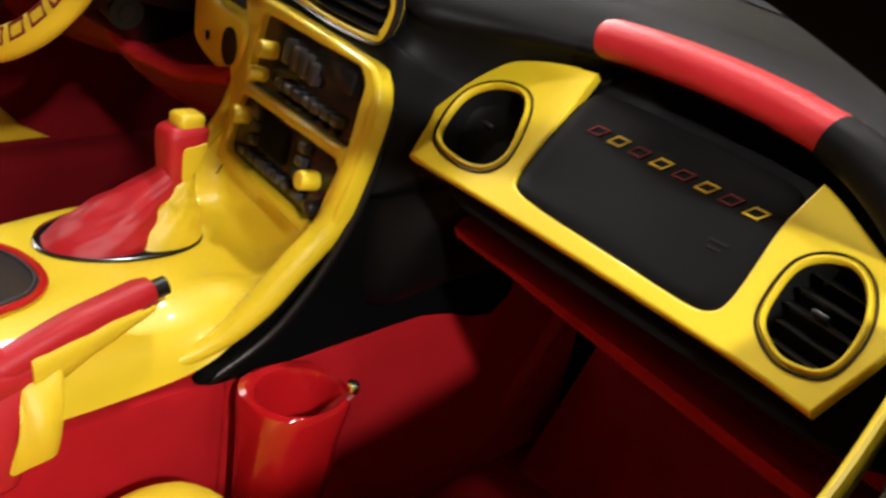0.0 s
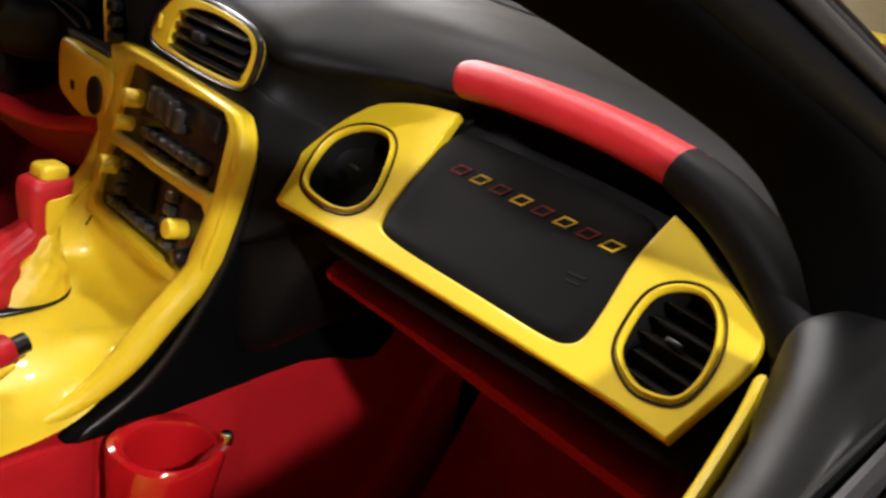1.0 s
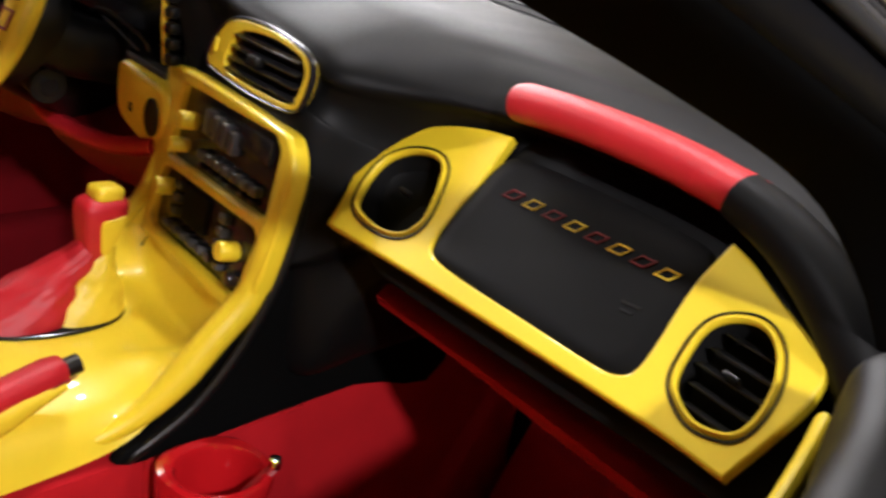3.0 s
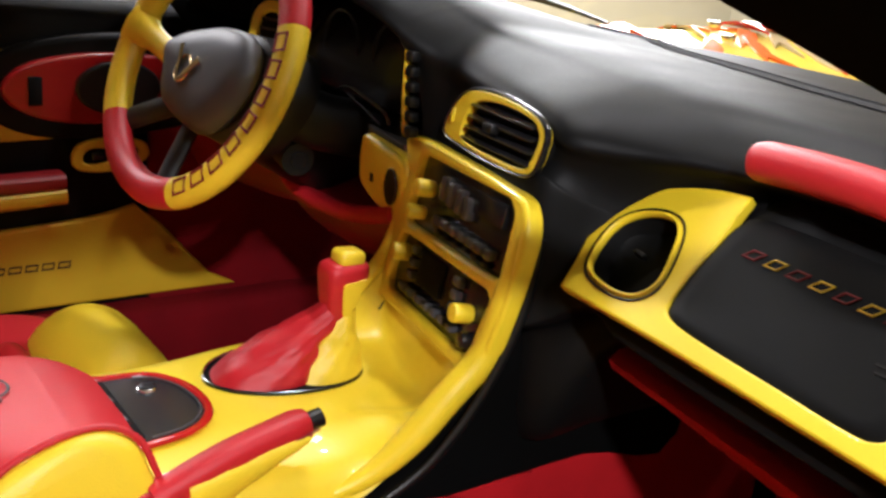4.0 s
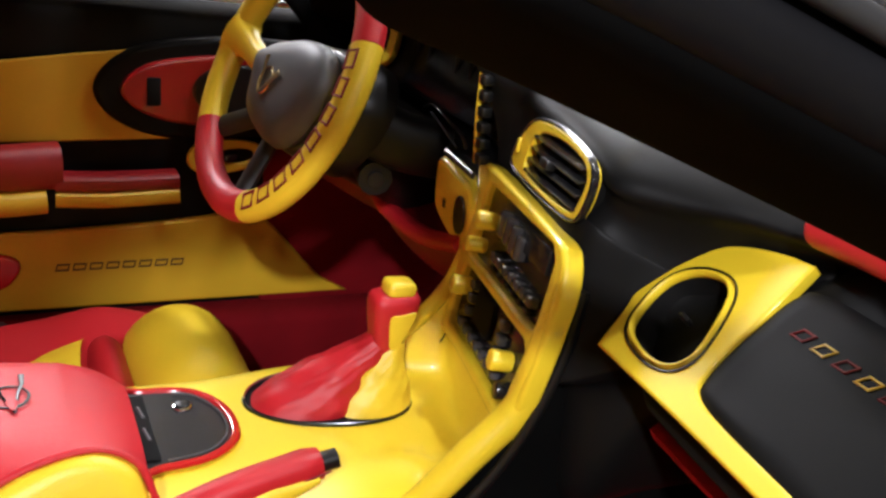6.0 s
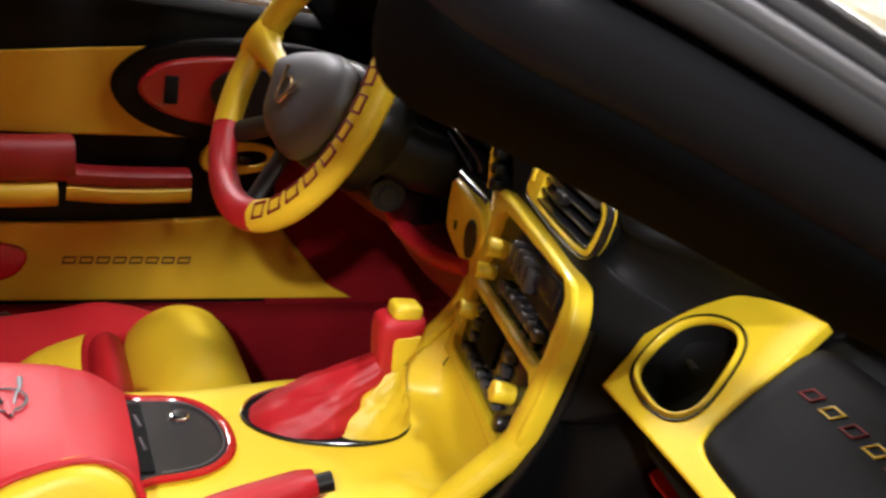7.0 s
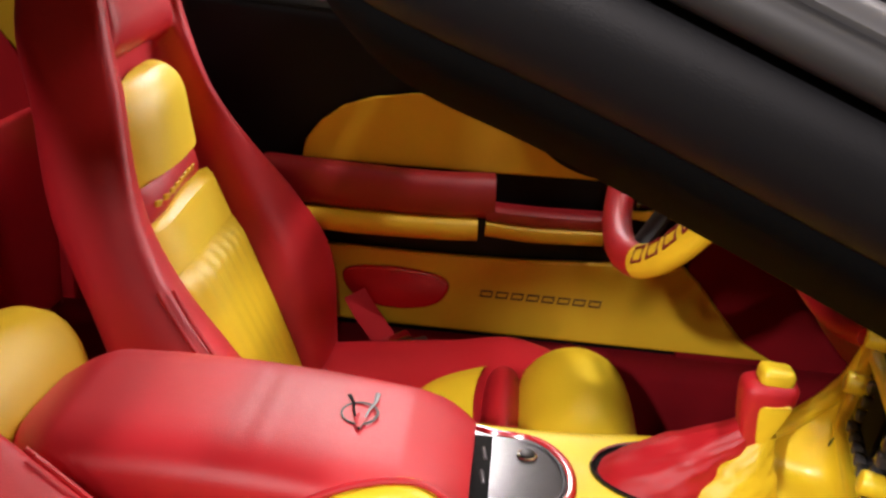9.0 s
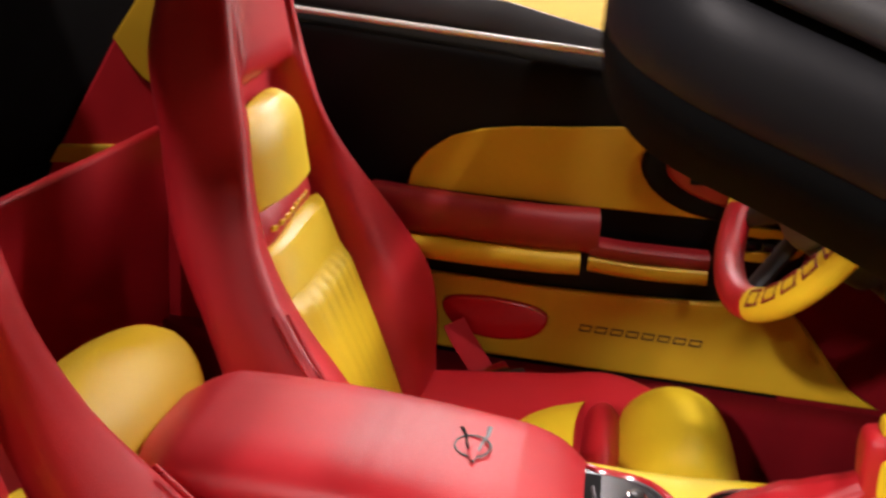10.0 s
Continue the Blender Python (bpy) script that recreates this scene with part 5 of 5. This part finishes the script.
def body_shell():
    b = thing("windscreen_frame", "black trimmed windscreen frame with rubber door seals", "car body", kind="structure")
    for sx in (1, -1):
        # the seal line of the door opening, and the section of the pillar round it
        sl = spline([(0.674, -0.285, 1.013), (0.678, -0.262, 1.005), (0.685, -0.22, 0.990), (0.713, -0.085, 0.936), (0.740, 0.05, 0.879), (0.774, 0.30, 0.768), (0.80, 0.55, 0.66)], 8)
        # inner edge of the trim: y, and its offset from the seal line
        inner = [(-0.30, -0.074, -0.047), (-0.22, -0.073, -0.047), (-0.112, -0.066, -0.047), (-0.03, -0.066, -0.048), (0.01, -0.061, -0.056), (0.05, -0.060, -0.071), (0.08, -0.057, -0.088), (0.12, -0.057, -0.115), (0.20, -0.055, -0.160), (0.6, -0.05, -0.20)]
        rings, roll = [], []
        for i, q in enumerate(sl):
            k = math.sqrt(1 - (1 - min(1.0, (i + 0.3) / 8)) ** 2)
            dx, dz = lerp_table(inner, q.y)
            sect = [(-0.004, -0.004), (-0.006, -0.018), (-0.010, dz * 0.62), (dx * 0.55, dz * 0.86), (dx * 0.86, dz), (dx * 0.97, dz), (dx, dz * 0.80), (dx * 0.82, -0.010), (-0.040, 0.008), (-0.012, 0.010)]
            rings.append(spline([((q.x - 0.035 + (a + 0.035) * k) * sx, q.y, q.z - 0.018 + (b + 0.018) * k) for a, b in sect], 3, True))
            roll.append([Vector(((q.x - 0.035 + (0.0215 + 0.0150 * math.cos(g)) * k) * sx, q.y, q.z - 0.018 + (0.0060 + 0.0140 * math.sin(g)) * k)) for g in np.linspace(0, 2 * math.pi, 21)[:-1]])
        part("pillar_trim", loft(rings), B_TRIM, b, "matt black pillar trim")
        part("weatherstrip", loft(roll), B_PILLAR, b, "black rubber weatherstrip roll")
        part("door_seal", sweep([Vector(((q.x + 0.002) * sx, q.y, q.z + 0.001)) for q in sl], 0.004, 0.004, seg=10), B_RUBBER, b, "black rubber seal")
        part("seal_channel", sweep([Vector(((q.x - 0.001) * sx, q.y, q.z + 0.0060)) for q in sl], 0.005, 0.0035, seg=10), ALU, b, "grey metal channel")
        part("outer_lip", sweep([Vector(((q.x - 0.005) * sx, q.y, q.z + 0.0110)) for q in sl], 0.005, 0.0035, seg=10), B_RUBBER, b, "black outer lip")
        part("outer_rail", sweep([Vector(((q.x - 0.010) * sx, q.y, q.z + 0.0150)) for q in sl], 0.006, 0.0050, seg=12), B_GLOSS, b, "shiny black outer rail")
    part("header", sweep(spline([(-0.64, -0.255, 1.012), (-0.56, -0.235, 1.05), (-0.3, -0.20, 1.085), (0.0, -0.19, 1.09), (0.3, -0.20, 1.085), (0.56, -0.235, 1.05), (0.64, -0.255, 1.012)], 6), 0.040, 0.020, seg=16, power=2.6), B_VINYL, b, "black header trim")
    # unseen panel added to keep the overhead lamps off the seat backs
    rf = thing("shading_roof", "unseen black roof panel added to shade the seats", "car roof", kind="structure")
    rows = [[Vector((0.62 * q, y, 1.115 + 0.03 * (1 - q * q))) for q in np.linspace(-1, 1, 13)] for y in np.linspace(-0.27, -0.98, 9)]
    rows += [[v + Vector((0, 0, 0.025)) for v in r] for r in rows[::-1]]
    part("shell", loft(rows, False, False, closed_path=True), B_PLASTIC, rf)
    g = thing("windscreen", "clear curved windscreen glass", "windscreen", kind="structure")
    rows = []
    for i in range(13):
        x = -1 + 2 * i / 12
        top, bot = Vector((0.66 * x, -0.22 + 0.04 * (1 - x * x), 1.01 + 0.07 * (1 - x ** 4))), Vector((0.80 * x, 0.56 + 0.24 * (1 - x * x), 0.775 + 0.02 * (1 - x * x)))
        rows.append([top.lerp(bot, t) + Vector((0, 0, 0.02 * math.sin(math.pi * t))) for t in np.linspace(0, 1, 9)])
    gp = part("pane", loft(rows, False, False), GLASS, g)
    gp.visible_shadow = False
    wp = thing("windscreen_wiper", "black wiper blade parked below the windscreen", "wiper")
    part("blade", sweep(spline([(-0.90, 0.80, 0.812), (-0.72, 0.79, 0.812), (-0.58, 0.775, 0.806), (-0.44, 0.75, 0.797)], 6), 0.013, 0.011, seg=10, power=3, taper=lambda t: 1 - 0.75 * t), B_PLASTIC, wp)
    part("arm", sweep(spline([(-0.95, 0.86, 0.79), (-0.75, 0.83, 0.825), (-0.60, 0.79, 0.822)], 6), 0.006, 0.004, seg=8), B_RUBBER, wp)
    part("spindle", disc(0.016, 0.05, pose(-0.93, 0.86, 0.775)), B_RUBBER, wp)
    h = thing("bonnet", "yellow lacquered bonnet with orange flames and chrome fittings", "bonnet", kind="structure")
    rows = []
    for i in range(21):
        x = -0.88 + 1.76 * i / 20
        rows.append([Vector((x, y, bonnet_z(x, y))) for y in np.linspace(0.72, 2.65, 23)])
    part("panel", loft(rows, False, False), Y_PAINT, h)
    for sx in (1, -1):       # wings below the bonnet's edge
        rows = [[Vector((0.88 * sx, y, bonnet_z(0.88, y))), Vector((0.905 * sx, y, bonnet_z(0.88, y) - 0.06)), Vector((0.91 * sx, y, 0.40)), Vector((0.88 * sx, y, 0.12))] for y in np.linspace(0.42, 2.65, 23)]
        part("wing", loft(rows, False, False), Y_PAINT, h, "yellow lacquered front wing")
    part("wiper_cowl", sweep(spline([(-0.7, 0.70, 0.70), (0, 0.82, 0.715), (0.7, 0.70, 0.70)], 8), 0.05, 0.014, seg=10), B_PLASTIC, h, "black cowl")
    rng = random.Random(4)
    for k in range(46):
        x, y = rng.uniform(-0.86, 0.60), rng.uniform(0.84, 2.3)
        if k < 18:
            x, y = rng.uniform(-0.84, -0.40), rng.uniform(0.86, 1.5)
        q = rng.uniform(0.6, 1.2)
        o = flat([(-0.11 * q, 0), (-0.04 * q, 0.03 * q), (0.03 * q, 0.02 * q), (0.12 * q, 0.045 * q), (0.05 * q, -0.005 * q), (0.09 * q, -0.03 * q), (0.0, -0.025 * q)], 4)
        t = radians(rng.uniform(-60, 60))
        spin = [(x + a * math.cos(t) - b * math.sin(t), y + a * math.sin(t) + b * math.cos(t)) for a, b in o]
        bm = bmesh.new()
        bm.faces.new([bm.verts.new((a, b, bonnet_z(a, b) + 0.002 + 0.0004 * k)) for a, b in spin])
        ext = bmesh.ops.extrude_face_region(bm, geom=bm.faces[:])
        bmesh.ops.translate(bm, vec=(0, 0, -0.006), verts=[v for v in ext["geom"] if isinstance(v, bmesh.types.BMVert)])
        part("flame", bm, (ORANGE, R_GLOSS, PALE, ORANGE)[k % 4], h, "painted flame shape")
    # pale flames with red edges on the passenger side
    for k, (x, y, q, turn) in enumerate(((0.40, 1.16, 2.0, 20), (0.52, 1.02, 1.5, 35), (0.34, 1.34, 1.2, -10), (0.45, 1.10, 0.9, 25), (0.55, 0.94, 0.9, 40), (0.30, 1.28, 0.8, 5))):
        o = flat([(-0.13 * q, 0), (-0.04 * q, 0.04 * q), (0.03 * q, 0.02 * q), (0.13 * q, 0.05 * q), (0.05 * q, -0.005 * q), (0.10 * q, -0.04 * q), (0.0, -0.03 * q)], 4)
        t = radians(turn)
        spin = [(x + a * math.cos(t) - b * math.sin(t), y + a * math.sin(t) + b * math.cos(t)) for a, b in o]
        bm = bmesh.new()
        bm.faces.new([bm.verts.new((a, b, bonnet_z(a, b) + 0.022 + 0.0004 * k)) for a, b in spin])
        ext = bmesh.ops.extrude_face_region(bm, geom=bm.faces[:])
        bmesh.ops.translate(bm, vec=(0, 0, -0.026), verts=[v for v in ext["geom"] if isinstance(v, bmesh.types.BMVert)])
        part("flame", bm, PALE if k < 3 else R_GLOSS, h, "painted flame shape")
    for x, y in ((-0.55, 1.20), (-0.40, 1.16), (-0.66, 1.28), (0.14, 1.75)):
        part("chrome_fitting", disc(0.016, 0.014, pose(x, y, bonnet_z(x, y) + 0.010)), CHROME, h)
    return b


def cabin():
    f = tagged(part("floor", rbox(1.5, 2.2, 0.02, 0.0, pose(0, -0.3, 0.13)), R_CARPET), "red carpeted cabin floor in deep shade", "floor", kind="structure")
    t = thing("transmission_tunnel", "red carpeted tunnel side below the console", "tunnel", kind="structure")
    part("carpet", rbox(0.33, 1.30, 0.29, 0.015, pose(0.010, -0.12, 0.285)), R_CARPET, t)
    part("carpet_panel", rbox(0.010, 0.183, 0.26, 0.004, pose(0.178, 0.036, 0.298)), R_CARPET, t, "red carpet flap beside the footwell")
    w = thing("firewall", "dark footwell bulkhead under the dash", "bulkhead", kind="structure")
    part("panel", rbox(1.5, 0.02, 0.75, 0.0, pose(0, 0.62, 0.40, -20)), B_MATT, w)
    part("footwell_carpet", rbox(0.52, 0.02, 0.30, 0.008, pose(0.46, 0.50, 0.24, -35)), R_CARPET, w, "red footwell carpet")
    kp = thing("kick_panel", "red carpeted kick panel ahead of the driver door, shade put into its colour", "side trim", kind="structure")
    # footwell shade is put into the carpet colour here
    part("panel", rbox(0.012, 0.58, 0.46, 0.004, pose(-0.707, 0.335, 0.37)), R_CARPET_SHADE, kp)
    for sx in (1, -1):
        k = thing("sill", "red carpeted door sill", "sill", kind="structure")
        # the driver's sill takes the darkened carpet in place of shade
        part("cover", rbox(0.10, 1.8, 0.17, 0.025, pose(0.70 * sx, -0.3, 0.215), 3), R_CARPET if sx > 0 else R_CARPET_SHADE, k)
    bw = thing("rear_bodywork", "yellow lacquered rear deck and side behind the doors", "car body", kind="structure")
    rows = [spline([(-0.90, y, 0.16), (-0.92, y, 0.50), (-0.88, y, 0.80), (-0.70, y, 0.90 - 0.12 * max(0, -y - 1.4)), (0, y, 0.93 - 0.12 * max(0, -y - 1.4)), (0.70, y, 0.90 - 0.12 * max(0, -y - 1.4)), (0.88, y, 0.80), (0.92, y, 0.50), (0.90, y, 0.16)], 4) for y in np.linspace(-1.36, -2.2, 8)]
    part("deck", loft(rows, False, False), Y_PAINT, bw)
    part("door_skin", rbox(0.03, 1.78, 0.60, 0.01, pose(-0.85, -0.47, 0.50)), Y_PAINT, bw, "yellow lacquered outer skin")
    r = thing("rear_bulkhead", "black rear bulkhead with red leather partition behind the seats", "bulkhead", kind="structure")
    part("panel", rbox(1.5, 0.03, 1.0, 0.01, pose(0, -1.32, 0.62)), B_MATT, r)
    part("partition", rbox(1.37, 0.018, 0.345, 0.008, pose(0, -0.960, 0.4605), 3), R_LEATHER, r, "red leather partition behind the seats")
    # shelf carpet darkened for the shade behind the seats
    part("shelf", rbox(1.36, 0.4, 0.03, 0.01, pose(0, -1.15, 0.30)), R_CARPET_SHADE, r, "red carpet shelf, shade put into its colour")
    q = thing("quarter_panel", "red rear side trim with yellow piping", "side trim")
    part("panel", plate("panel", [[(-1.19, 0.30), (-1.178, 0.487), (-1.155, 0.548), (-1.042, 0.758), (-1.0, 0.82), (-0.86, 0.82), (-0.86, 0.30)]], 0.03, 0.006, DOOR @ Matrix.Translation((0, 0, 0.0)), R_LEATHER), R_LEATHER, q)
    part("piping", plate("piping", [[(-1.156, 0.547), (-0.88, 0.578), (-0.88, 0.600), (-1.143, 0.570)]], 0.02, 0.004, DOOR @ Matrix.Translation((0, 0, 0.012)), Y_PANEL), Y_PANEL, q, "yellow stripe")
    part("upper_patch", plate("upper_patch", [[(-1.042, 0.758), (-1.018, 0.725), (-0.994, 0.700), (-0.88, 0.65), (-0.88, 0.86), (-0.98, 0.86), (-1.003, 0.818)]], 0.02, 0.004, DOOR @ Matrix.Translation((0, 0, 0.012)), Y_PANEL), Y_PANEL, q, "yellow upper patch")
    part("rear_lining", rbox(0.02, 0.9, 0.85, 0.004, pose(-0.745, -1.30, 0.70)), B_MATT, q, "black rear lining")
    wf = thing("rear_console", "yellow padded lobe behind the armrest, shade put into its colour", "console")
    rings = []
    for i in range(14):
        t = i / 13
        z = 0.36 + 0.234 * t
        k = max(0.0, 1 - max(0, (t - 0.45) / 0.55) ** 2.8) ** 0.5 * 0.80 + 0.20 * (1 - 0.6 * t ** 8)
        rings.append([Vector((0.045 + 0.190 * k * math.cos(g), -0.684 - 0.10 * (z - 0.36) + 0.066 * k * math.sin(g), z)) for g in np.linspace(0, 2 * math.pi, 25)[:-1]])
    # darker door vinyl puts the shade on the lobe into its colour
    part("lobe", loft(rings), Y_PANEL, wf)
    part("lobe_piping", sweep([Vector((0.045 + 0.191 * math.cos(g), -0.696 + 0.061 * math.sin(g), 0.44)) for g in np.linspace(0, 2 * math.pi, 25)[:-1]], 0.003, closed=True, seg=6), Y_LEATHER, wf)
    return f


def parked_car():
    """The side of the neighbouring car, seen over the far door sill."""
    c = thing("parked_car", "pale yellow car parked alongside in the hall", "car")
    rows = []
    for i in range(31):
        y = -2.2 + 4.4 * i / 30
        e = 1 - 0.25 * (abs(y) / 2.2) ** 4
        rows.append(spline([(-1.95, y, 0.12), (-1.88 - 0.1 * (1 - e), y, 0.32), (-1.84 - 0.2 * (1 - e), y, 0.56), (-1.90 - 0.3 * (1 - e), y, 0.78 * e), (-2.02, y, 0.90 * e), (-2.5, y, 0.95 * e), (-3.6, y, 0.90 * e)], 5))
    part("body", loft(rows, False, False), CREAM_PAINT, c)
    rows = [spline([(-2.03, y, 0.895), (-2.15, y * 0.93, 1.06), (-2.35, y * 0.8, 1.20), (-2.8, y * 0.75, 1.26), (-3.3, y * 0.8, 1.20)], 5) for y in np.linspace(-1.2, 1.0, 13)]
    part("cabin_glass", loft(rows, False, False), B_GLOSS, c, "dark tinted glass")
    part("window_trim", sweep([(-2.02, -1.25, 0.895), (-2.015, 1.05, 0.895)], 0.012, seg=8), B_RUBBER, c)
    part("door_handle", sweep(spline([(-1.90, 1.33, 0.77), (-1.875, 1.40, 0.775), (-1.90, 1.47, 0.77)], 6), 0.014, 0.02, seg=10), CHROME, c, "chrome door handle")
    for y in (-1.35, 1.35):
        w = part("wheel", disc(0.31, 0.20, pose(-1.98, y, 0.22, 0, 90, 0), seg=32, bevel=0.02), B_RUBBER, c)
        part("rim", disc(0.22, 0.02, pose(-1.875, y, 0.22, 0, 90, 0), seg=32), CHROME, w)
    c.location.y = -1.15
    return c


def hall():
    g = tagged(part("ground", rbox(40, 40, 0.02, 0.0, pose(0, 0, -0.10)), FLOOR_M), "pale cream hall floor", "floor", kind="structure")
    for nm, x, y, sx, sy in (("wall_north", 0, 9, 18, 0.2), ("wall_south", 0, -9, 18, 0.2), ("wall_west", -7, 0, 0.2, 18), ("wall_east", 8, 0, 0.2, 18)):
        tagged(part(nm, rbox(sx, sy, 5, 0.0, pose(x, y, 2.4)), WALL_M), "cream painted hall wall", "wall", kind="structure")
    tagged(part("ceiling", rbox(18, 18, 0.2, 0.0, pose(0, 0, 5.0)), WALL_M), "dim hall ceiling", "ceiling", kind="structure")


dashboard()
binnacle()
driver_vent()
passenger_bezel()
airbag_cover()
grab_handle()
centre_vent()
centre_stack()
car_radio()
climate_panel()
lower_dash()
console()
shifter()
handbrake()
ashtray()
armrest()
cup_holder()
steering_wheel()
driver_lower()
seat(-0.385, 0.0, 1)
seat(0.405, 0.005, -1)
seat_belt()
driver_door()
passenger_door()
body_shell()
cabin()
hall()
parked_car()
